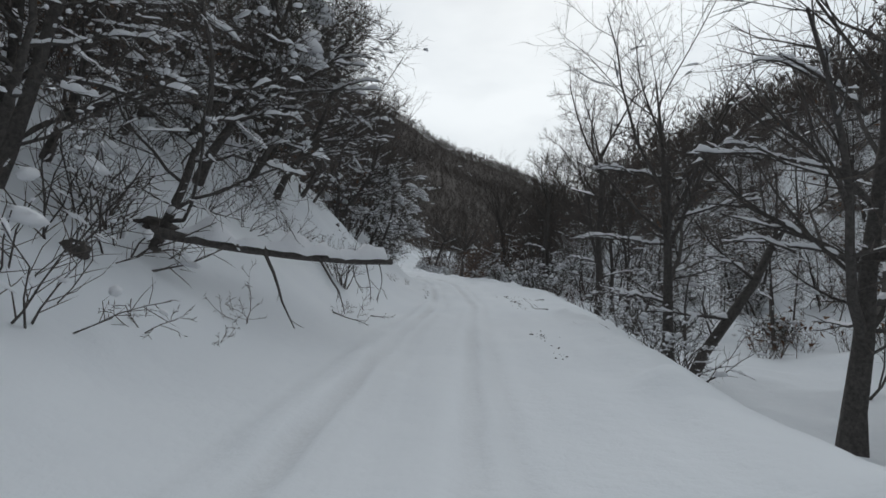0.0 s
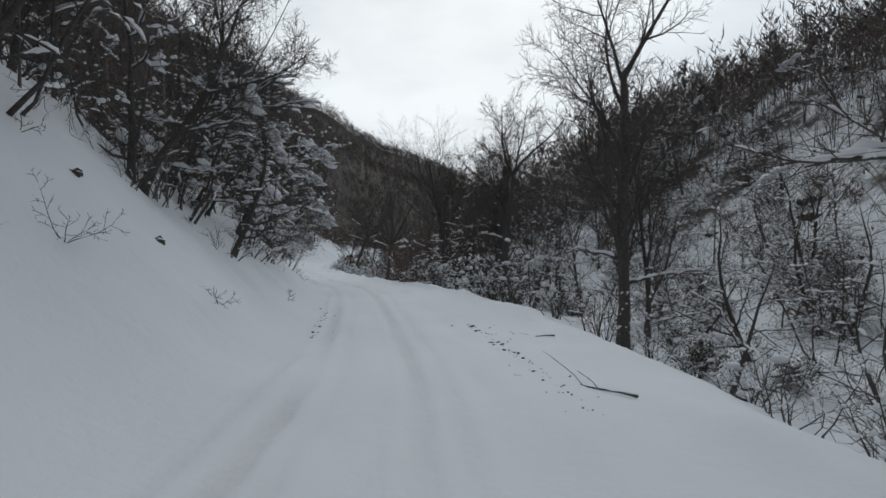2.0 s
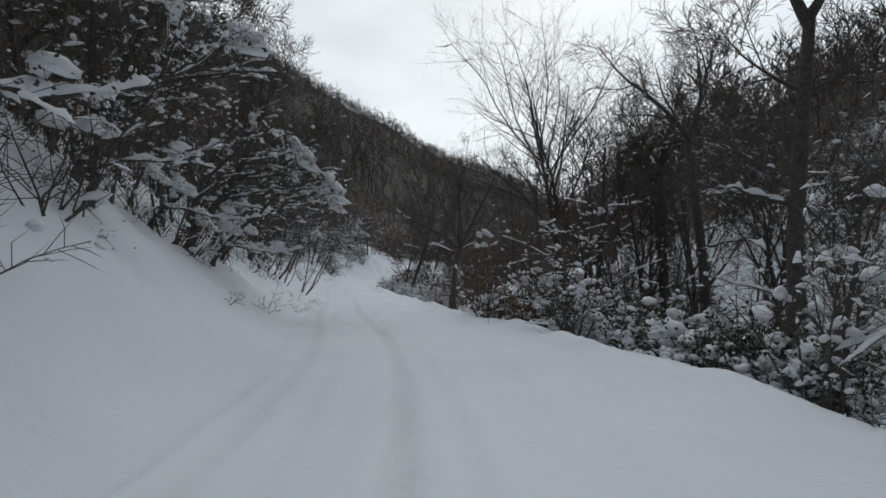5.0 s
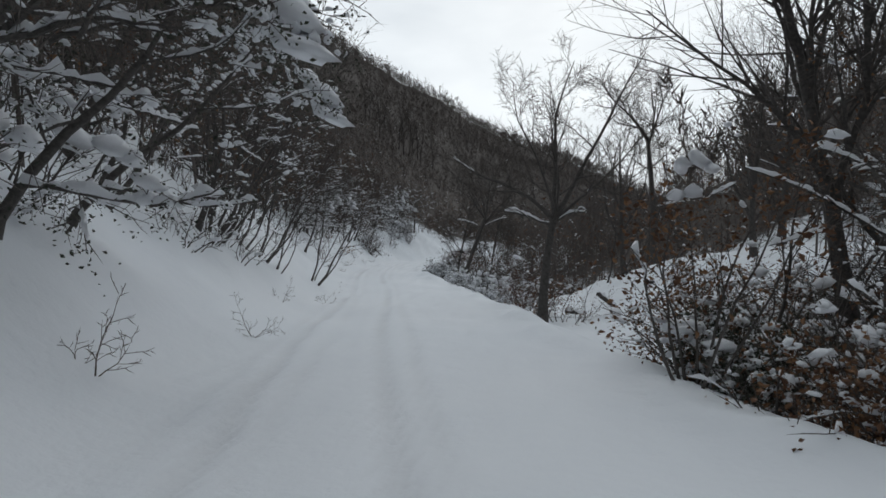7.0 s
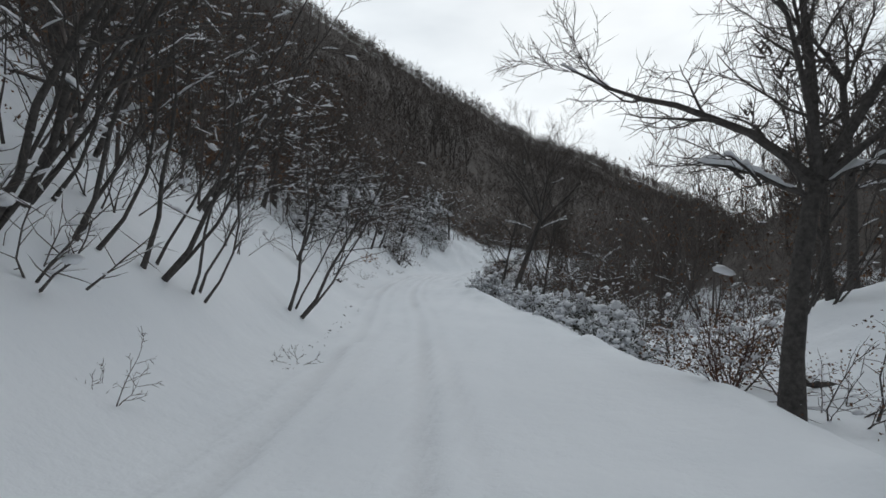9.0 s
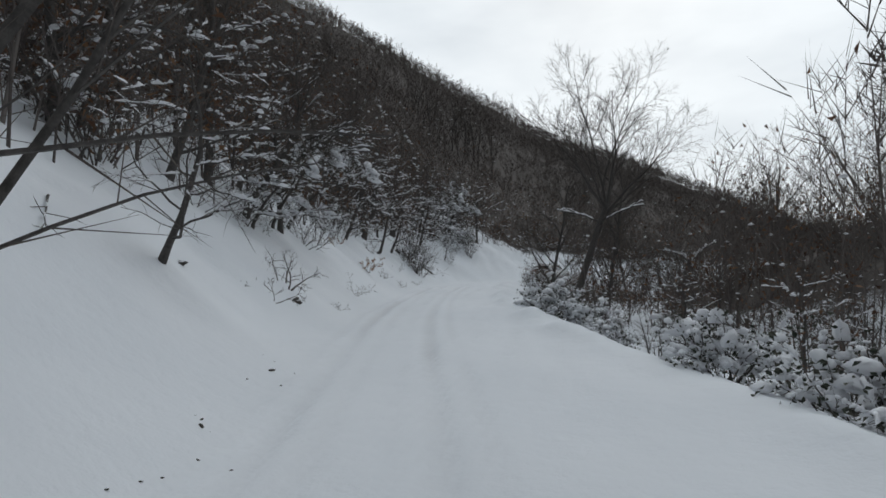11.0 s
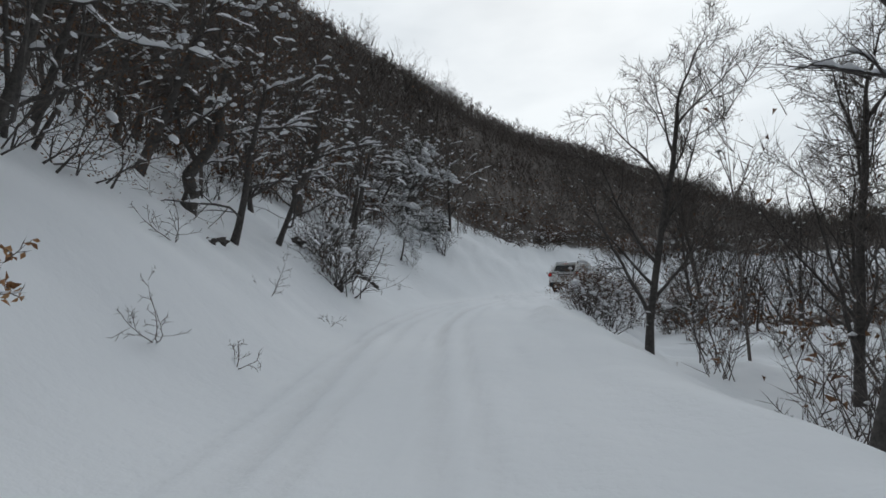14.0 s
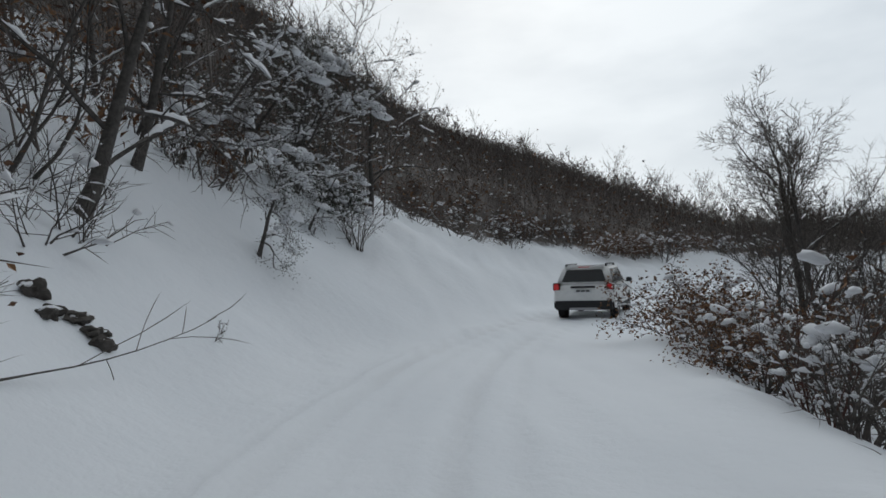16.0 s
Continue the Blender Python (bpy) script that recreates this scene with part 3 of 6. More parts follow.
def slope_tree(seed, tall=7.5, snow=0.26, lean=0.25, leaves=0, lumps=45, limbs=12, green=0, rolls=13, wide=0.07):
    """A crooked bank tree with long level boughs, each carrying snow."""
    w = Wood(seed)
    spec = {"least": 0.005, "snow": snow, "levels": [
        {"key": "trunk", "joints": 7, "sides": 7, "bend": 0.11, "lift": 0.05, "taper": 0.15},
        {"key": "limbs", "count": limbs, "from": 0.14, "angle": 64, "spread": 14, "length": tall * 0.46, "thin": 0.45, "joints": 7, "sides": 4, "bend": 0.24, "lift": -0.015, "taper": 0.25, "depth": 0.075, "shrink": 0.45},
        {"key": "limbs", "count": 7, "from": 0.15, "angle": 48, "spread": 14, "length": tall * 0.21, "thin": 0.5, "joints": 3, "sides": 3, "bend": 0.18, "lift": -0.01, "taper": 0.3, "depth": 0.05, "hold": 0.8},
        {"key": "twigs", "count": 6, "from": 0.12, "angle": 46, "spread": 16, "length": tall * 0.09, "thin": 0.5, "joints": 2, "sides": 3, "bend": 0.24, "lift": -0.01, "taper": 0.4, "hold": 0.06, "depth": 0.03}]}
    w.limb(Vector((0, 0, -0.5)), Vector((lean, 0, 1)), tall * 0.8, tall * 0.0150, 0, spec)
    for q in w.r.sample(w.perches, min(lumps, len(w.perches))):
        w.lump(q + Vector((0, 0, 0.015)), 0.05 * w.r.lognormvariate(-0.1, 0.45), 0.6)
    w.pile(rolls, wide)
    for key, count in (("leaves", leaves), ("green", green)):
        for _ in range(count):
            q = w.r.choice(w.perches)
            w.leaf(q + Vector((w.r.gauss(0, 0.1), w.r.gauss(0, 0.1), w.r.gauss(0, 0.1))), w.r.uniform(0.035, 0.07), key)
    text = "crooked bank tree, dark level boughs loaded with snow"
    if leaves:
        text = "crooked bank tree with withered brown leaves and snowy boughs"
    if green:
        text = "dark evergreen bank tree with snow clumps on its boughs"
    return finish("bank_tree", w, text, "tree", TREE_PARTS)


def pole_tree(seed, tall=8.0, stems=3):
    """A clump of slender straight coppice stems with a thin top."""
    w = Wood(seed)
    spec = {"least": 0.005, "snow": 0.12, "levels": [
        {"key": "trunk", "joints": 8, "sides": 5, "bend": 0.13, "lift": 0.15, "taper": 0.12},
        {"key": "limbs", "count": 11, "from": 0.25, "angle": 45, "spread": 12, "length": tall * 0.26, "thin": 0.5, "joints": 4, "sides": 3, "bend": 0.15, "lift": 0.04, "taper": 0.3, "depth": 0.05},
        {"key": "twigs", "count": 8, "from": 0.1, "angle": 44, "spread": 14, "length": tall * 0.11, "thin": 0.5, "joints": 1, "sides": 3, "bend": 0.2, "lift": 0.02, "taper": 0.4, "hold": 0.2, "depth": 0.03}]}
    for k in range(stems):
        a = k * 2.2 + w.r.uniform(-0.4, 0.4)
        w.limb(Vector((math.cos(a) * 0.2, math.sin(a) * 0.2, -0.4)), Vector((0.55 + math.cos(a) * 0.4, math.sin(a) * 0.4, 1)), tall * w.r.uniform(0.7, 1.0), w.r.uniform(0.03, 0.058), 0, spec)
    return finish("coppice_tree", w, "clump of slender dark coppice stems rising from the snow", "tree", TREE_PARTS)


def brush(seed, tall=2.0, leaves=0):
    """Low tangled undergrowth on the bank."""
    w = Wood(seed)
    spec = {"least": 0.006, "snow": 0.18, "levels": [
        {"key": "limbs", "joints": 4, "sides": 3, "bend": 0.2, "lift": 0.0, "taper": 0.4, "depth": 0.06},
        {"key": "twigs", "count": 9, "from": 0.15, "angle": 48, "spread": 18, "length": tall * 0.4, "thin": 0.6, "joints": 2, "sides": 3, "bend": 0.22, "lift": -0.01, "taper": 0.4, "depth": 0.04, "hold": 0.5}]}
    for k in range(10):
        a = k * 2.4 + w.r.uniform(-0.4, 0.4)
        o = w.r.uniform(0.0, 0.7)
        lean = w.r.uniform(0.2, 1.3)
        w.limb(Vector((math.cos(a) * o, math.sin(a) * o, -0.15)), Vector((math.cos(a) * lean, math.sin(a) * lean, 1)), tall * w.r.uniform(0.6, 1.1), w.r.uniform(0.012, 0.022), 0, spec)
    for q in w.r.sample(w.perches, 15):
        w.lump(q, 0.06 * w.r.lognormvariate(-0.1, 0.5), 0.6)
    for _ in range(leaves):
        q = w.r.choice(w.perches)
        w.leaf(q + Vector((w.r.gauss(0, 0.12), w.r.gauss(0, 0.12), w.r.gauss(0, 0.12))), w.r.uniform(0.04, 0.07))
    return finish("brushwood", w, "low tangled brushwood on the bank, caught with snow", "shrub", TREE_PARTS)


def shrub(seed, tall=2.4, stems=9, snow=0.22, leaves=0, green=0, lumps=40, big=0.075, red=False, splay=0.55, rolls=14, wide=0.06, droop=0.0):
    """Many thin stems from one stool, some leaves, snow in clumps."""
    w = Wood(seed)
    spec = {"least": 0.004, "snow": snow, "levels": [
        {"key": "limbs", "joints": 5, "sides": 4, "bend": 0.14, "lift": 0.02 - droop, "taper": 0.3, "depth": 0.05},
        {"key": "limbs", "count": 7, "from": 0.2, "angle": 44, "spread": 14, "length": tall * 0.4, "thin": 0.6, "joints": 4, "sides": 3, "bend": 0.16, "lift": -0.01, "taper": 0.3, "depth": 0.05, "hold": 1.0},
        {"key": "twigs", "count": 5, "from": 0.2, "angle": 42, "spread": 14, "length": tall * 0.16, "thin": 0.6, "joints": 1, "sides": 3, "bend": 0.2, "taper": 0.5, "hold": 0.1, "depth": 0.03}]}
    for k in range(stems):
        a = k * 2.4 + w.r.uniform(-0.4, 0.4)
        o = w.r.uniform(0.02, 0.22)
        lean = w.r.uniform(0.1, 1.0) * splay
        w.limb(Vector((math.cos(a) * o, math.sin(a) * o, -0.15)), Vector((math.cos(a) * lean, math.sin(a) * lean, 1)), tall * w.r.uniform(0.6, 1.05), w.r.uniform(0.012, 0.026), 0, spec)
    hi = [q for q in w.perches if q.z > tall * 0.25]
    for q in (w.r.choice(hi) for _ in range(lumps)):
        w.lump(q + Vector((0, 0, 0.02)), min(w.r.lognormvariate(-0.35, 0.6), 2.6) * big, 0.6)
    w.pile(rolls, wide, tall * 0.2, droop > 0)
    for key, count in (("leaves", leaves), ("green", green)):
        for _ in range(count):
            q = w.r.choice(w.perches)
            w.leaf(q + Vector((w.r.gauss(0, 0.1), w.r.gauss(0, 0.1), w.r.gauss(0, 0.1))), w.r.uniform(0.05, 0.1), key)
    mats = dict(TREE_PARTS)
    mats["limbs"] = ("crown", TWIG_RED if red else BARK_GREY, "thin arching stems")
    text = "snow-laden roadside shrub with thin dark stems"
    if leaves:
        text = "roadside shrub with withered brown leaves and clumps of snow"
    if green:
        text = "dense dark green bush weighed down by snow"
    if red:
        text = "reddish bare shrub with thin stems beside the track"
    return finish("shrub", w, text, "shrub", mats)


def pillow_shrub():
    """Slender stems with withered leaves and two large pillows of snow near the top."""
    w = Wood(38)
    spec = {"least": 0.004, "snow": 0.2, "levels": [
        {"key": "limbs", "joints": 6, "sides": 4, "bend": 0.12, "lift": 0.03, "taper": 0.3, "depth": 0.04},
        {"key": "limbs", "count": 6, "from": 0.35, "angle": 44, "spread": 12, "length": 0.8, "thin": 0.6, "joints": 3, "sides": 3, "bend": 0.16, "taper": 0.3, "depth": 0.04},
        {"key": "twigs", "count": 5, "from": 0.2, "angle": 42, "spread": 14, "length": 0.35, "thin": 0.6, "joints": 1, "sides": 3, "bend": 0.2, "taper": 0.5, "hold": 0.0}]}
    for k in range(7):
        a = k * 2.4
        w.limb(Vector((math.cos(a) * 0.1, math.sin(a) * 0.1, -0.2)), Vector((math.cos(a) * 0.35, math.sin(a) * 0.35, 1)), w.r.uniform(1.8, 2.9), 0.02, 0, spec)
    for x, z, s in ((0.05, 2.35, 0.17), (-0.14, 2.30, 0.13), (0.16, 2.27, 0.12), (-0.02, 2.02, 0.16), (-0.2, 1.98, 0.13), (0.3, 2.05, 0.08), (0.5, 1.9, 0.07), (0.35, 2.75, 0.06)):
        w.lump(Vector((x, 0.05 * x, z)), s, 0.7)
    for _ in range(700):
        q = w.r.choice(w.perches)
        w.leaf(q + Vector((w.r.gauss(0, 0.1), w.r.gauss(0, 0.1), w.r.gauss(0, 0.1))), w.r.uniform(0.05, 0.09))
    mats = dict(TREE_PARTS)
    mats["limbs"] = ("crown", BARK_GREY, "thin upright stems")
    return finish("shrub", w, "slender leafy shrub carrying two large pillows of snow", "shrub", mats)


def big_tree(seed):
    """The great fan-shaped tree: a leaning bole, a fork at head height twice over, a round crown of fine twigs."""
    w = Wood(seed)
    fork = Vector((2.2, 0.5, 6.1))
    pts = [Vector((0, 0, -0.5)), Vector((0.35, 0.1, 0.8)), Vector((0.85, 0.2, 2.3)), Vector((1.4, 0.3, 3.9)), Vector((1.8, 0.4, 5.1)), fork]
    w.tube("trunk", pts, [0.27, 0.205, 0.18, 0.165, 0.155, 0.14], 9)
    spec = {"least": 0.006, "snow": 0.12, "levels": [
        {"key": "limbs", "joints": 8, "sides": 5, "bend": 0.13, "lift": 0.045, "taper": 0.15, "depth": 0.06},
        {"key": "limbs", "count": 8, "from": 0.22, "angle": 36, "spread": 10, "length": 2.7, "thin": 0.6, "joints": 5, "sides": 4, "bend": 0.12, "lift": 0.06, "taper": 0.2, "hold": 0.3, "depth": 0.04},
        {"key": "limbs", "count": 8, "from": 0.2, "angle": 38, "spread": 12, "length": 1.3, "thin": 0.6, "joints": 3, "sides": 3, "bend": 0.14, "lift": 0.05, "taper": 0.3, "hold": 0.0},
        {"key": "twigs", "count": 7, "from": 0.12, "angle": 40, "spread": 14, "length": 0.8, "thin": 0.6, "joints": 1, "sides": 3, "bend": 0.16, "lift": 0.03, "taper": 0.4, "hold": 0.0}]}
    for k in range(9):
        a = k * 2.4
        out = (0.05, 0.85, 0.5, 1.1, 0.7, 1.25, 0.3, 1.0, 1.3)[k]
        w.limb(fork - Vector((0.1, 0, 0.3 * (k % 3))), Vector((math.cos(a) * out, math.sin(a) * out, 0.95)), 7.0 - 1.4 * out, 0.07, 0, spec)
    for way in ((-1, -0.1, 0.25), (1, -0.1, 0.35)):
        w.snowy_bough(pts[4], Vector(way), 2.3, spec)
    return finish("bare_tree", w, "great bare tree with leaning trunk and round fan of twigs", "tree", TREE_PARTS)


def fork_tree(seed, trunk, girth, limbs, fine, text, snow=0.1, boughs=()):
    """A valley tree along a given trunk, with main limbs (where on the trunk, which way, length, radius) that bend upward."""
    w = Wood(seed)
    pts = [Vector(q) for q in trunk]
    n = len(pts) - 1
    w.tube("trunk", pts, [girth * (1.35 if i == 0 else 1 - 0.45 * i / n) for i in range(n + 1)], 9)
    spec = {"least": 0.005, "snow": snow, "levels": [
        {"key": "limbs", "joints": 8, "sides": 5, "bend": 0.13, "lift": 0.06, "taper": 0.15, "depth": 0.05},
        {"key": "limbs", "count": 8, "from": 0.15, "angle": 44, "spread": 11, "length": fine, "thin": 0.58, "joints": 6, "sides": 4, "bend": 0.14, "lift": 0.05, "taper": 0.2, "hold": 0.4, "depth": 0.03, "shrink": 0.35},
        {"key": "limbs", "count": 8, "from": 0.15, "angle": 42, "spread": 13, "length": fine * 0.5, "thin": 0.58, "joints": 4, "sides": 3, "bend": 0.17, "lift": 0.04, "taper": 0.3, "hold": 0.0},
        {"key": "twigs", "count": 7, "from": 0.1, "angle": 42, "spread": 14, "length": fine * 0.27, "thin": 0.6, "joints": 2, "sides": 3, "bend": 0.16, "lift": 0.03, "taper": 0.4, "hold": 0.0}]}
    for f, way, ln, rad in limbs:
        k = min(int(f * n), n - 1)
        w.limb(pts[k].lerp(pts[k + 1], f * n - k), Vector(way), ln, rad, 0, spec)
    for f, way, ln in boughs:
        k = min(int(f * n), n - 1)
        w.snowy_bough(pts[k].lerp(pts[k + 1], f * n - k), Vector(way), ln, spec)
    return finish("bare_tree", w, text, "tree", TREE_PARTS)


def sapling(seed, tall=1.0, leaves=0):
    """A few bare stalks that stick out of the snow."""
    w = Wood(seed)
    spec = {"least": 0.004, "snow": 0.25, "levels": [
        {"key": "twigs", "joints": 4, "sides": 3, "bend": 0.2, "lift": 0.0, "taper": 0.4, "depth": 0.02},
        {"key": "twigs", "count": 5, "from": 0.25, "angle": 45, "spread": 14, "length": tall * 0.4, "thin": 0.7, "joints": 3, "sides": 3, "bend": 0.2, "taper": 0.4, "hold": 0.4, "depth": 0.02},
        {"key": "twigs", "count": 3, "from": 0.3, "angle": 42, "spread": 14, "length": tall * 0.15, "thin": 0.7, "joints": 2, "sides": 3, "bend": 0.2, "taper": 0.5, "hold": 0.0}]}
    for k in range(4):
        a = k * 1.7 + w.r.uniform(-0.4, 0.4)
        w.limb(Vector((0, 0, -0.05)), Vector((math.cos(a) * 0.9, math.sin(a) * 0.9, w.r.uniform(0.4, 1.2))), tall * w.r.uniform(0.5, 1.1), 0.009, 0, spec)
    for q in (w.r.choice(w.perches) for _ in range(leaves)):
        w.leaf(q, w.r.uniform(0.05, 0.10))
    text = "young oak with orange withered leaves in the snow" if leaves else "thin bare stalks poking out of the snow"
    mats = dict(TREE_PARTS)
    mats["leaves"] = ("withered_foliage", LEAF_TAN, "withered orange oak leaves")
    return finish("sapling", w, text, "plant", mats)


PLACED = {}


def place(kind, make, x, y, size=1.0, turn=0.0, lean=(0, 0), sink=0.0, label="", group=""):
    """Sets a thing of that kind on the snow: the first one built, the rest copied."""
    m = Matrix.Translation((x, y, height(x, y) - sink)) @ pose(0, 0, 0, lean[0], lean[1], turn) @ Matrix.Scale(size, 4)
    if kind not in PLACED:
        ob = PLACED[kind] = make()
        ob.matrix_world = m
        ob["first"] = 1
        del ob["first"]
    else:
        src = PLACED[kind]
        keep = src.matrix_basis.copy()
        src.matrix_basis = Matrix.Identity(4)
        ob = copy_thing(src, m)
        src.matrix_basis = keep
    return tagged(ob, label, group=group)


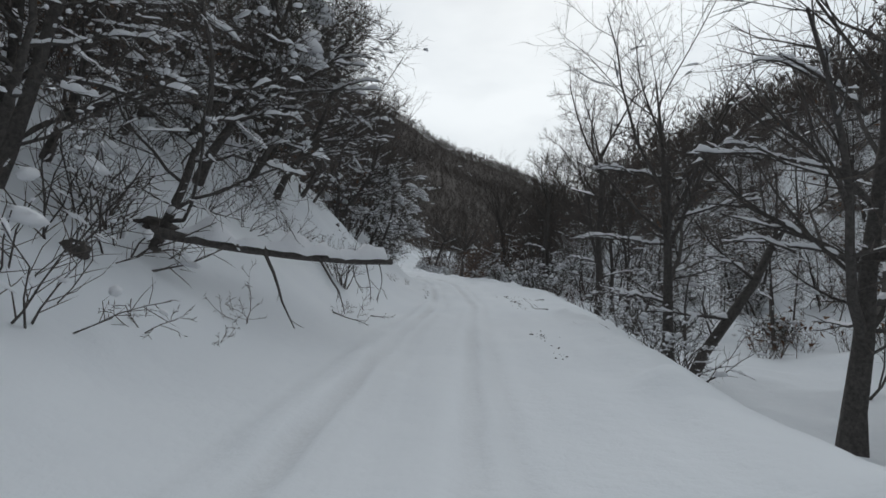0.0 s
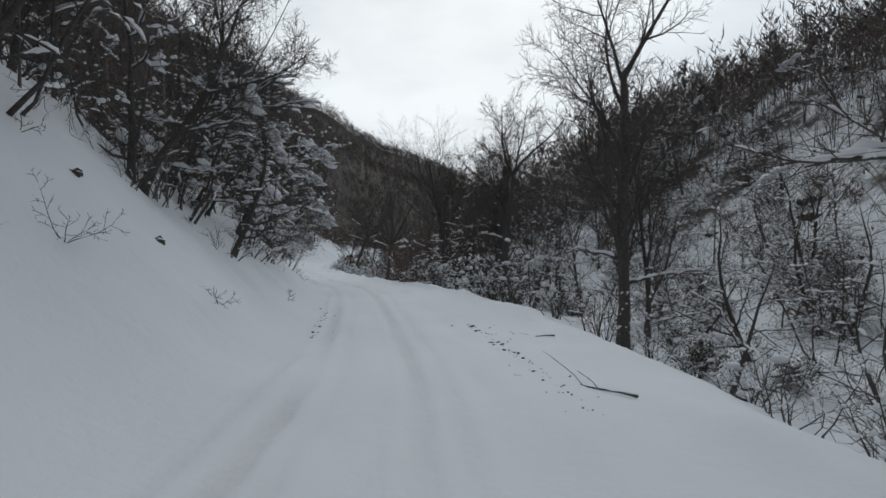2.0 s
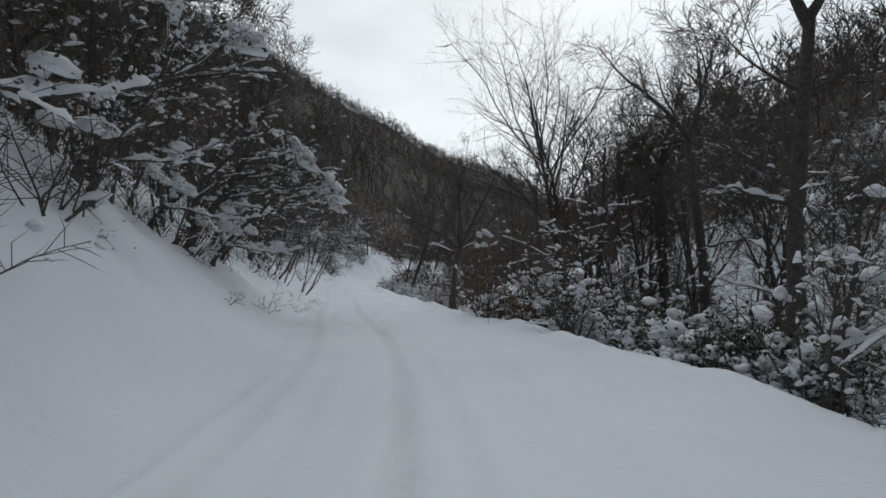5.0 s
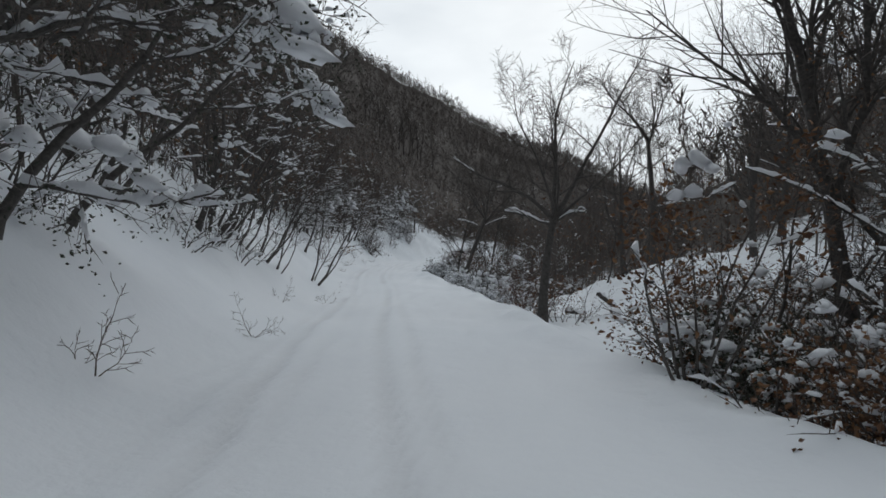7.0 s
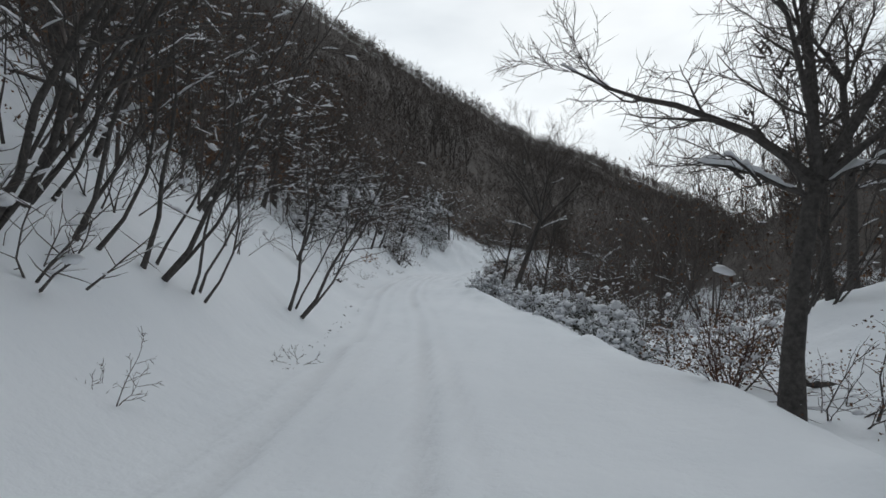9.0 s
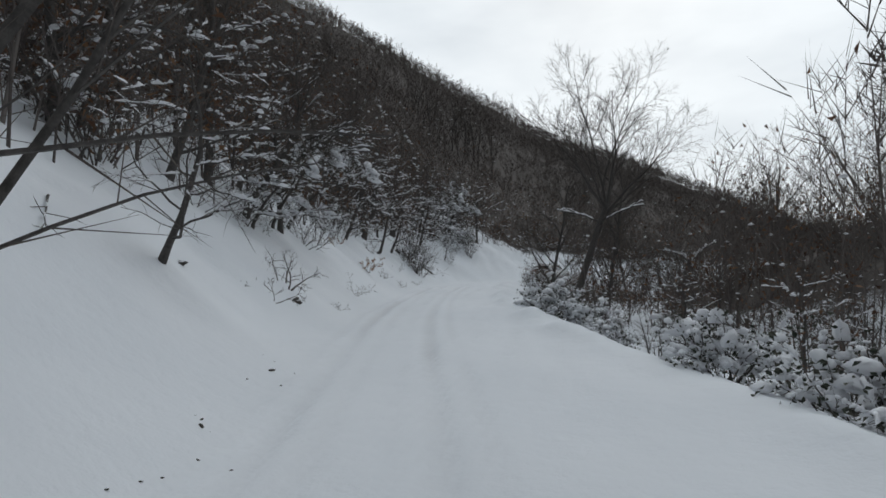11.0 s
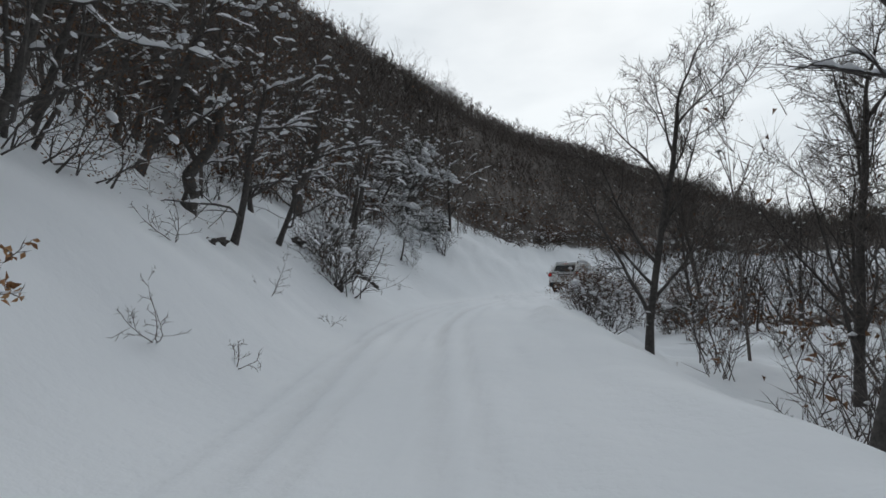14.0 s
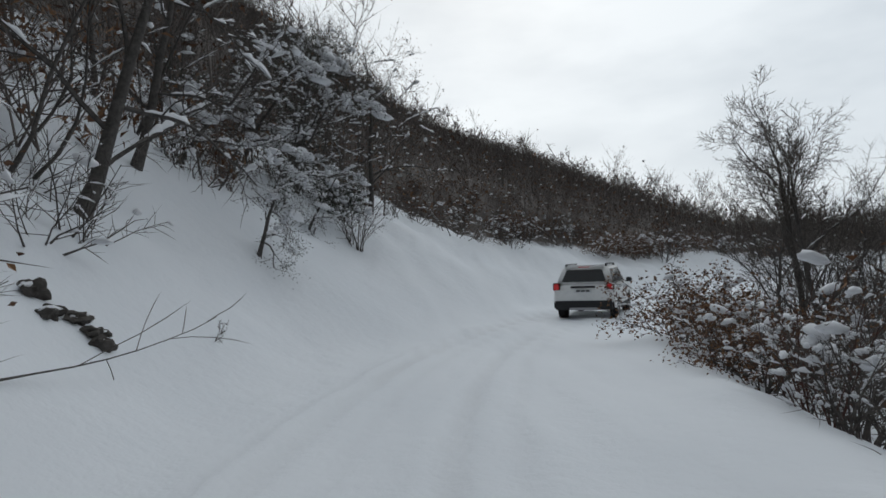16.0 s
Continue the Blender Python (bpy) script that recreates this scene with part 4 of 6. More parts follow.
KINDS = {
    "tall_a": lambda: tall_tree(11, 11.0, snow=0.3, fork=0.28, wide=1.35, limbs=14, sprays=11, boughs=((2.9, (-1, 0.2, 0.05), 2.5), (1.4, (-0.9, -0.3, 0.1), 1.7), (4.6, (-1, 0.4, 0.15), 2.2), (3.6, (0.9, -0.4, 0.2), 2.0)), text="tall dark valley tree with level snow-laden lower boughs"),
    "tall_g": lambda: tall_tree(18, 12.0, snow=0.5, fork=0.22, wide=1.5, limbs=13, sprays=9, girth=1.35, fine=2, boughs=((4.9, (-1, 0.1, 0.12), 2.9), (3.4, (-0.7, 0.6, 0.1), 2.2), (6.0, (-0.9, -0.5, 0.2), 2.6)), text="thick dark tree with snow-laden boughs reaching over the verge"),
    "tall_b": lambda: tall_tree(12, 12.5, fork=0.52, wide=1.3, lean=0.42, limbs=13, lift=0.0, sprays=12, text="large spreading bare tree with a wide fan of fine twigs"),
    "tall_e": lambda: tall_tree(15, 10.0, fork=0.36, wide=1.25, lean=0.05, limbs=14, sprays=14, text="bare tree with a broad fan of fine twigs beside the track"),
    "tall_h": lambda: tall_tree(19, 14.5, snow=0.04, fork=0.36, wide=1.0, lean=0.06, limbs=14, sprays=13, girth=0.95, text="tall dark valley tree with a wide fan of fine twigs"),
    "tall_c": lambda: tall_tree(13, 9.0, snow=0.35, fork=0.40),
    "tall_d": lambda: tall_tree(14, 10.0, fork=0.2, wide=0.8),
    "big": lambda: big_tree(17),
    "vase": lambda: fork_tree(171, ((0, 0, -0.5), (0.06, 0, 1.2), (0.12, 0.05, 3.0), (0.32, 0.1, 4.8), (0.5, 0.1, 6.5)), 0.17,
                              ((0.98, (-0.55, 0.1, 1), 3.4, 0.075), (1.0, (0.6, 0, 1), 3.6, 0.08), (0.99, (0.1, -0.5, 1), 3.2, 0.06), (0.97, (0.0, 0.6, 1), 3.2, 0.06), (0.82, (-0.9, 0.3, 0.5), 1.9, 0.04), (0.8, (0.9, -0.3, 0.5), 1.8, 0.04), (0.62, (-1, -0.2, 0.2), 1.5, 0.03)), 1.5,
                              "slender dark valley tree forking high into a vase of twigs", boughs=((0.55, (-1, 0.1, 0.1), 1.4),)),
    "spread": lambda: fork_tree(172, ((0, 0, -0.6), (0.02, 0, 0.8), (0.12, 0, 1.9), (0.25, 0, 2.75), (0.35, 0, 3.1)), 0.155,
                                ((0.92, (-0.95, 0.1, 0.9), 4.2, 0.075), (1.0, (-0.15, 0.15, 1), 5.2, 0.08), (1.0, (0.55, -0.1, 1), 5.2, 0.08), (0.96, (0.95, 0.2, 0.75), 4.2, 0.06), (0.98, (-0.4, -0.5, 1), 4.2, 0.05), (0.99, (0.3, 0.7, 1), 4.2, 0.05)), 1.6,
                                "broad bare tree forking low into wide curved limbs", boughs=((0.78, (-1, -0.1, 0.25), 1.5), (0.9, (1, 0.1, 0.2), 1.0))),
    "overhang": lambda: fork_tree(175, ((0, 0, -0.5), (0.45, 0.05, 0.5), (1.0, 0.15, 1.3), (1.5, 0.3, 2.2), (1.9, 0.4, 3.4)), 0.12,
                                  ((0.5, (1, -0.3, 0.3), 2.6, 0.05), (0.62, (0.8, 0.6, 0.35), 2.8, 0.05), (0.75, (1, 0.1, 0.4), 2.8, 0.05), (0.8, (0.1, -0.9, 0.4), 2.2, 0.04), (0.9, (0.6, -0.4, 0.7), 2.6, 0.05), (1.0, (0.4, 0.2, 1), 2.8, 0.05), (0.95, (-0.4, 0.4, 1), 2.4, 0.04)), 1.3,
                                  "dark bank tree leaning over the track, long level boughs under snow", snow=0.55, boughs=((0.62, (1, 0.35, 0.1), 3.0), (0.45, (0.8, -0.2, 0.05), 2.0), (0.8, (0.9, 0.6, 0.15), 2.2))),
    "lean": lambda: fork_tree(173, ((0, 0, -0.6), (0.1, 0, 0.8), (0.3, 0, 2.0), (0.62, 0.1, 3.6), (0.95, 0.1, 5.0), (1.15, 0.1, 6.4)), 0.115,
                              ((0.22, (-0.35, -0.2, 1), 4.6, 0.06), (0.3, (0.8, 0.1, 0.9), 4.2, 0.05), (0.36, (-0.8, 0.3, 0.9), 3.6, 0.045), (0.45, (-0.6, 0.1, 1), 3.6, 0.05), (0.55, (0.7, 0.2, 1), 3.6, 0.055), (0.68, (-0.5, -0.3, 1), 3.2, 0.05), (0.75, (0.6, 0.4, 1), 3.0, 0.045), (0.86, (-0.4, 0.5, 1), 2.8, 0.04), (1.0, (0.1, 0, 1), 2.8, 0.05), (0.97, (0.5, -0.3, 1), 2.6, 0.04)), 1.4,
                              "dark slender tree leaning over the verge, many upright limbs"),
    "pair": lambda: fork_tree(174, ((0, 0, -0.6), (0.1, 0, 1.5), (0.05, 0, 3.6), (0.2, 0.1, 5.8), (0.2, 0.2, 8.0)), 0.18,
                              ((0.38, (-0.35, 0.1, 1), 6.0, 0.08), (0.46, (0.6, 0.2, 0.9), 4.4, 0.06), (0.55, (-0.9, 0.2, 0.7), 3.6, 0.06), (0.62, (0.8, 0.1, 0.8), 3.8, 0.06), (0.72, (-0.8, -0.4, 0.8), 3.8, 0.06), (0.8, (0.7, 0.5, 0.9), 3.6, 0.06), (0.9, (-0.5, 0.3, 1), 4.0, 0.06), (1.0, (0.3, -0.2, 1), 4.2, 0.08), (0.98, (-0.3, 0.5, 1), 4.0, 0.06)), 1.9,
                              "tall thick dark tree with ascending limbs above the ditch", boughs=((0.32, (1, -0.2, 0.1), 2.2), (0.4, (-0.9, 0.3, 0.1), 1.6))),
    "slope_a": lambda: slope_tree(21, 7.5),
    "slope_b": lambda: slope_tree(22, 7.0, lean=0.5),
    "slope_c": lambda: slope_tree(23, 7.5, lean=0.15, leaves=1500),
    "slope_d": lambda: slope_tree(24, 6.0, lean=0.3, lumps=40, green=2600, rolls=46, wide=0.10),
    "pole_a": lambda: pole_tree(26),
    "pole_b": lambda: pole_tree(27, 7.0, 4),
    "brush_a": lambda: brush(51),
    "brush_b": lambda: brush(52, 1.7),
    "brush_c": lambda: brush(53, 1.9, 420),
    "shrub_a": lambda: shrub(31),
    "shrub_b": lambda: shrub(32, 2.0, 11, lumps=26, rolls=20),
    "shrub_c": lambda: shrub(33, 2.1, 13, leaves=1800, lumps=26, splay=0.9, snow=0.2, rolls=18, wide=0.085),
    "shrub_d": lambda: shrub(34, 1.5, 13, green=1500, lumps=40, big=0.10, splay=0.95, rolls=34, wide=0.085),
    "laden": lambda: shrub(37, 1.35, 18, snow=0.7, green=900, lumps=30, big=0.09, splay=1.5, rolls=75, wide=0.10, droop=0.10),
    "pillow": pillow_shrub,
    "arching": lambda: shrub(39, 2.7, 30, snow=0.12, lumps=10, big=0.06, splay=1.5, rolls=0, droop=0.13),
    "fan_bush": lambda: shrub(40, 1.15, 5, snow=0.12, lumps=0, splay=1.3, rolls=0),
    "crooked": lambda: fork_tree(176, ((0, 0, -0.6), (0.25, 0, 0.35), (0.15, 0.1, 0.8), (0.5, 0.1, 1.25), (0.95, 0, 1.9), (1.0, 0.1, 3.0)), 0.21,
                                 ((0.55, (-0.7, 0.3, 0.8), 2.4, 0.08), (0.7, (0.3, -0.6, 1), 2.6, 0.07), (0.85, (-0.5, 0.2, 1), 2.6, 0.06), (1.0, (0.2, 0.1, 1), 3.0, 0.07), (0.95, (0.8, 0.2, 0.8), 2.4, 0.05)), 1.3,
                                 "crooked thick old tree rooted in the snowy bank", snow=0.4, boughs=((0.78, (1, -0.25, 0.08), 2.6), (0.5, (0.9, 0.3, 0.1), 1.2))),
    "shrub_e": lambda: shrub(35, 2.2, 10, snow=0.2, lumps=6, red=True),
    "sapling_a": lambda: sapling(41),
    "sapling_b": lambda: sapling(42, 0.7),
    "sapling_c": lambda: sapling(43, 1.0, 170),
}


def put(kind, s, d, size=1.0, turn=None, lean=(0, 0), **more):
    x, y = beside(s, d)
    return place(kind, KINDS[kind], x, y, size, PICK.uniform(0, 360) if turn is None else turn, lean, **more)


PICK = random.Random(5)


def stand(kind, x, y, size=1.0, turn=None, lean=(0, 0), **more):
    return place(kind, KINDS[kind], x, y, size, PICK.uniform(0, 360) if turn is None else turn, lean, **more)

# ---- the woods along the left bank ----
TREELINE = ([-5, 0, 8, 14, 20, 27, 31, 40, 45, 52, 59, 65, 75, 84, 92, 103, 108, 115, 123, 130, 160], [4.4, 4.8, 5.8, 7.2, 6.6, 4.8, 4.4, 4.0, 4.6, 4.6, 4.0, 4.0, 5.4, 4.9, 5.2, 5.8, 5.8, 6.8, 7.6, 8.0, 6.5])
for k in range(72):
    s = -1 + 125 * (k + PICK.random()) / 72
    edge = float(np.interp(s, *TREELINE))
    kind = PICK.choice(("slope_a", "slope_b", "slope_c", "slope_d", "pole_a", "pole_b"))
    if 68 < s < 102:
        kind = PICK.choice(("slope_c", "slope_c", "slope_b", "slope_a", "pole_a"))
    if 52 < s < 70:
        kind = PICK.choice(("pole_a", "pole_b", "slope_b", "slope_c"))
    put(kind, s, -edge - 0.3 - abs(PICK.gauss(0, 2.2)), PICK.uniform(0.75, 1.15), lean=(0, PICK.uniform(-5, 5)), turn=PICK.gauss(0, 50))
for k in range(36):
    s = 122 * (k + PICK.random()) / 36
    edge = float(np.interp(s, *TREELINE))
    put(PICK.choice(("tall_c", "pole_a", "pole_b", "slope_c")), s, -edge - PICK.uniform(4, 11), PICK.uniform(0.7, 1.0))
for k in range(95):
    s = -1 + 150 * (k + PICK.random()) / 95
    edge = float(np.interp(s, *TREELINE))
    put(PICK.choice(("brush_a", "brush_b", "brush_c")), s, -edge + 0.3 - abs(PICK.gauss(0, 3.0)), PICK.uniform(0.6, 1.15), lean=(0, PICK.uniform(0, 22)), turn=PICK.gauss(0, 40))

# low scrub close to the track past the bend
for k in range(30):
    s = 128 + 27 * (k + PICK.random()) / 30
    put(PICK.choice(("brush_a", "brush_c", "brush_c", "shrub_c", "shrub_b")), s, -7.2 - abs(PICK.gauss(0, 2.5)), PICK.uniform(0.6, 1.0))

# ---- right verge and valley ----
for k in range(60):
    s = 3 + 125 * (k + PICK.random()) / 60
    e = float(np.interp(s, RIGHT_S, RIGHT_W))
    if 51.5 < s < 65 or 72 < s < 107 or (s < 36 and k % 4):
        continue
    put(PICK.choice(("shrub_a", "shrub_b", "shrub_c", "shrub_d", "shrub_e", "shrub_a")), s, e + PICK.uniform(1.0, 3.4), PICK.uniform(0.6, 1.05))
for k in range(50):
    s = 5 + 125 * (k + PICK.random()) / 50
    e = float(np.interp(s, RIGHT_S, RIGHT_W))
    if 51.5 < s < 84 or (84 < s < 107 and k % 3) or (s < 36 and k % 3):
        continue
    put(PICK.choice(("brush_a", "brush_b", "brush_c")), s, e + PICK.uniform(0.9, 6), PICK.uniform(0.6, 1.1))
for k in range(34):
    s = 6 + 66 * (k + PICK.random()) / 34
    if 50 < s < 70:
        continue
    kind = PICK.choice(("tall_c", "tall_d", "pole_a", "slope_d", "slope_a", "slope_b"))
    put(kind, s, PICK.uniform(8.5, 19), PICK.uniform(0.55, 0.95))
for k in range(22):
    put(PICK.choice(("shrub_c", "brush_c", "shrub_d", "shrub_a", "brush_c")), 43.5 + 8 * (k + PICK.random()) / 22, PICK.uniform(4.2, 9), PICK.uniform(0.75, 1.1))
for k in range(44):
    s = 20 + 48 * (k + PICK.random()) / 44
    put(PICK.choice(("slope_d", "slope_a", "slope_d", "slope_b")), s, PICK.uniform(13, 31), PICK.uniform(0.6, 1.0))
for k in range(26):
    put(PICK.choice(("shrub_c", "brush_c", "shrub_d", "shrub_a", "brush_a")), 50.5 + 5.5 * (k + PICK.random()) / 26, PICK.uniform(6.2, 14), PICK.uniform(0.6, 0.95))
for k in range(16):
    put(PICK.choice(("tall_d", "vase", "pole_b", "tall_c", "slope_c")), 44 + 7 * (k + PICK.random()) / 16, PICK.uniform(5.2, 15), PICK.uniform(0.75, 1.0))
for k in range(9):
    s = 66 + 22 * (k + PICK.random()) / 9
    e = float(np.interp(s, RIGHT_S, RIGHT_W))
    put(PICK.choice(("brush_a", "brush_c", "shrub_a", "pole_b", "shrub_c")), s, e + PICK.uniform(4.5, 9), PICK.uniform(0.5, 0.95) * 0.9)
for x, y in ((4.5, 117), (6.5, 119.5), (8.5, 118), (9.5, 122), (14, 110), (16, 113), (12, 105), (6.8, 121.5), (8.8, 122.5), (10.5, 123.5), (9.6, 125.2), (12.5, 125.0), (13.0, 120.5), (15.0, 128.0), (5.2, 119.0), (7.4, 118.4), (10.2, 119.6), (11.6, 118.0), (6.0, 124.0)):
    stand(PICK.choice(("tall_d", "pole_a", "pole_b")), x, y, PICK.uniform(0.85, 1.1))
for k in range(8):
    put(PICK.choice(("tall_c", "tall_d", "pole_a")), 78 + 60 * (k + PICK.random()) / 10, PICK.uniform(9, 20), PICK.uniform(0.42, 0.58))

# ---- single trees ----
stand("tall_a", 6.13, 16.06, 1.05, 0)
stand("tall_g", 7.25, 10.45, 1.0, 0)
stand("tall_d", -8.6, 31.0, 1.0)
stand("tall_d", -7.6, 24.5, 0.95)
stand("tall_c", -8.2, 20.0, 1.0)
stand("tall_e", -9.2, 15.5, 0.85)
stand("pair", 7.5, 28.9, 1.0, 0)
stand("pair", 9.4, 33.0, 0.7, 150)
stand("slope_c", 7.9, 24.6, 0.6)
stand("slope_b", 8.6, 21.0, 0.6)
stand("vase", 6.7, 40.3, 1.0, 0)
stand("spread", 1.85, 60.2, 1.0, 0)
stand("tall_d", 6.0, 67.5, 0.9, 130)
stand("vase", 8.0, 70.5, 1.0, 200)
stand("tall_d", 9.2, 63.0, 0.9, 60)
stand("big", -2.0, 94.3, 1.0, 0)
stand("lean", -2.7, 103.4, 1.05, 0)
stand("tall_c", -1.0, 113.0, 0.5)
stand("pole_a", 0.2, 106.5, 0.7)
stand("slope_b", -3.6, 30.9, 0.95, 20)
stand("slope_b", -4.6, 9.2, 0.9, 10)
stand("slope_a", -6.0, 7.6, 1.1, 0)
stand("slope_b", -5.3, 6.4, 0.8, 0)
stand("slope_b", -6.6, 9.6, 0.9, 10)
for x, y, size, lean in ((-6.2, 14.6, 1.0, 14), (-5.8, 17.2, 1.05, 16), (-6.3, 19.6, 0.95, 12), (-5.2, 21.5, 0.8, 14), (-7.2, 16.5, 1.1, 8), (-6.9, 12.4, 1.0, 10)):
    stand(PICK.choice(("slope_a", "slope_b", "slope_d")), x, y, size, PICK.uniform(-25, 25), (0, lean))
for k in range(24):
    s = 22 + 24 * (k + PICK.random()) / 24
    put(PICK.choice(("slope_a", "slope_d", "slope_b", "slope_d", "pole_a", "shrub_d")), s, PICK.uniform(8.0, 16), PICK.uniform(0.5, 0.85))
for k in range(9):
    put(PICK.choice(("shrub_a", "shrub_b", "shrub_d", "laden")), 36.5 + 8 * (k + PICK.random()) / 9, PICK.uniform(4.0, 6.4), PICK.uniform(0.8, 1.15))
for x, y, kind in ((5.5, 28.6, "shrub_b"), (5.9, 26.2, "shrub_e"), (6.6, 25.2, "shrub_a"), (8.4, 26.6, "shrub_d"), (7.2, 22.8, "shrub_b"), (7.9, 31.8, "pole_b"), (6.4, 34.6, "pole_b")):
    stand(kind, x, y, 0.7)
stand("overhang", -4.9, 27.4, 1.0, 0)
stand("overhang", -6.0, 32.5, 0.95, 25)
stand("overhang", -5.9, 47.2, 1.05, 10)
stand("overhang", -6.6, 43.6, 1.0, -15)
stand("overhang", -7.0, 16.0, 1.2, 5)
stand("overhang", -5.6, 13.2, 1.0, -10)
for x, y in ((-4.4, 13.6), (-4.9, 15.2), (-4.2, 16.8), (-5.3, 17.4), (-4.8, 12.2), (-5.6, 15.9)):
    stand("brush_b", x, y, 0.6, PICK.uniform(-40, 40), (0, 25))
stand("overhang", -5.3, 18.4, 0.95, 15)
stand("overhang", -12.4, 80.2, 0.95, 5)
for x, y, size in ((-5.6, 48.6, 0.95), (-6.0, 50.4, 0.9), (-5.9, 45.2, 0.9), (-5.6, 35.0, 0.85), (-5.3, 29.3, 0.85), (-4.9, 33.6, 0.75), (-11.9, 80.0, 0.7), (-12.3, 82.2, 0.8), (-12.8, 84.5, 0.85)):
    stand("slope_d", x, y, size, PICK.uniform(-30, 30), (0, PICK.uniform(6, 16)))
stand("brush_a", -4.7, 7.3, 0.9, 0, (0, 30))
stand("brush_b", -4.4, 8.4, 1.0, 10, (0, 30))
stand("brush_a", -5.2, 8.9, 1.0, -10, (0, 25))
stand("brush_a", -3.9, 5.4, 0.8, -10, (0, 25))
stand("slope_d", -4.6, 40.6, 0.8, 0)
stand("pole_b", -6.75, 59.8, 0.8, 10)
stand("pole_a", -6.5, 60.6, 0.62, 0)
stand("pole_a", -7.0, 58.7, 0.85, 20)
stand("pole_b", -7.0, 57.3, 0.9, -15)
stand("slope_b", -8.8, 70.9, 0.6, 10)
stand("pole_b", -6.5, 64.6, 0.8, 0)
stand("slope_b", -13.4, 102.6, 0.9, 0)
stand("slope_c", -13.3, 99.4, 0.9, 0)
stand("slope_b", -13.0, 91.8, 0.85, 20)
stand("shrub_b", -2.7, 16.2, 0.75)
stand("shrub_c", 3.8, 47.4, 0.75, 140)
stand("shrub_c", 2.9, 50.5, 0.7, 20)
stand("shrub_d", 3.3, 49.0, 0.7, 20)
stand("tall_h", 5.4, 50.6, 0.85, 200)
stand("tall_e", 7.0, 52.6, 1.1, 90)
stand("tall_h", 11.5, 66.0, 0.8, 130)
stand("shrub_c", 1.9, 62.6, 0.8)
stand("tall_e", 9.5, 54.5, 0.8, 60)
stand("pillow", 2.55, 49.2, 1.1, 0)
stand("lean", 0.5, 99.0, 1.0, 30)
stand("lean", 3.0, 117.0, 0.85, 90)
stand("lean", 4.6, 120.0, 1.0, 200)
stand("shrub_c", -3.1, 112.6, 0.85)
stand("shrub_c", -3.2, 110.8, 0.8, 70)
stand("shrub_c", -3.5, 109.2, 0.75, 160)
stand("shrub_e", -3.6, 107.9, 0.85)
stand("shrub_b", -3.9, 107.0, 0.85)
stand("brush_c", -2.6, 111.6, 0.9)
stand("brush_c", -2.7, 109.8, 0.9)
stand("arching", -11.9, 103.8, 0.74)
stand("arching", -12.7, 104.9, 0.85, 80)
stand("crooked", -14.8, 108.4, 1.1, 0)
stand("crooked", -14.2, 98.9, 0.9, 30)
stand("pair", -13.4, 80.0, 0.75, 40)
stand("fan_bush", -9.4, 76.75, 1.0)
for x, y, size in ((-13.6, 121.0, 1.0), (-14.5, 123.0, 1.05), (-12.8, 123.2, 0.85), (-14.0, 116.5, 0.9)):
    stand("slope_d", x, y, size, PICK.uniform(-30, 30), (0, 8))
# tall bare poles standing out along the upper slope
for k in range(18):
    a, r = radians(-14 + 11 * (k + PICK.random()) / 18), PICK.uniform(78, 100)
    stand(PICK.choice(("tall_d", "pole_a", "tall_d")), -8 + r * math.sin(a), 100 + r * math.cos(a), PICK.uniform(1.05, 1.45))
for k in range(6):
    a, r = radians(8.5 + 4 * PICK.random()), PICK.uniform(80, 95)
    stand("tall_d", -8 + r * math.sin(a), 100 + r * math.cos(a), PICK.uniform(0.6, 0.85))
stand("brush_a", -11.5, 103.9, 1.0)
stand("shrub_b", -12.3, 104.8, 1.0)
stand("brush_c", -12.0, 104.4, 1.0)
stand("slope_d", -12.3, 119.3, 0.95)
stand("shrub_b", -9.9, 120.2, 1.0)
stand("shrub_d", -10.6, 121.4, 1.1)
stand("slope_d", -11.4, 113.6, 0.6)
stand("slope_a", -13.1, 110.0, 1.15, 10)
stand("brush_a", -12.7, 109.3, 0.75, 0, (0, 20))
stand("brush_b", -12.5, 108.4, 0.75, 20, (0, 20))
stand("slope_d", -11.2, 118.6, 0.5)
stand("shrub_e", 1.2, 60.6, 0.7)
stand("brush_c", 2.6, 60.8, 0.8)
stand("laden", 0.9, 66.4, 0.8)
stand("laden", 0.5, 67.8, 0.9)
stand("laden", -0.1, 69.5, 0.9)
stand("shrub_d", 0.6, 70.4, 0.9)
stand("laden", -0.8, 72.0, 0.8)
stand("laden", -3.0, 82.8, 1.0, 30)
stand("shrub_e", -2.5, 86.0, 0.75)
stand("shrub_e", -3.1, 87.2, 0.7)
stand("laden", -1.9, 82.5, 1.05, 200)
stand("laden", -1.2, 83.4, 0.8, 90)
stand("shrub_e", -1.5, 79.4, 0.6)
stand("laden", -1.8, 77.4, 0.6, 60)
stand("pole_b", 3.0, 73.0, 0.6)
stand("brush_c", 1.6, 75.5, 1.0)
stand("slope_c", 2.6, 78.0, 0.5)
stand("slope_a", 5.0, 82.0, 0.5)
stand("brush_a", 0.6, 84.5, 1.1)
stand("slope_c", 2.0, 87.0, 0.5)


def sheet_of(name, V, F, mat):
    me = bpy.data.meshes.new(name)
    me.vertices.add(len(V))
    me.vertices.foreach_set("co", V.astype(np.float32).ravel())
    me.loops.add(F.size)
    me.loops.foreach_set("vertex_index", F.astype(np.int32).ravel())
    me.polygons.add(len(F))
    me.polygons.foreach_set("loop_start", (np.arange(len(F)) * 3).astype(np.int32))
    me.materials.append(mat)
    me.update(calc_edges=True)
    return me


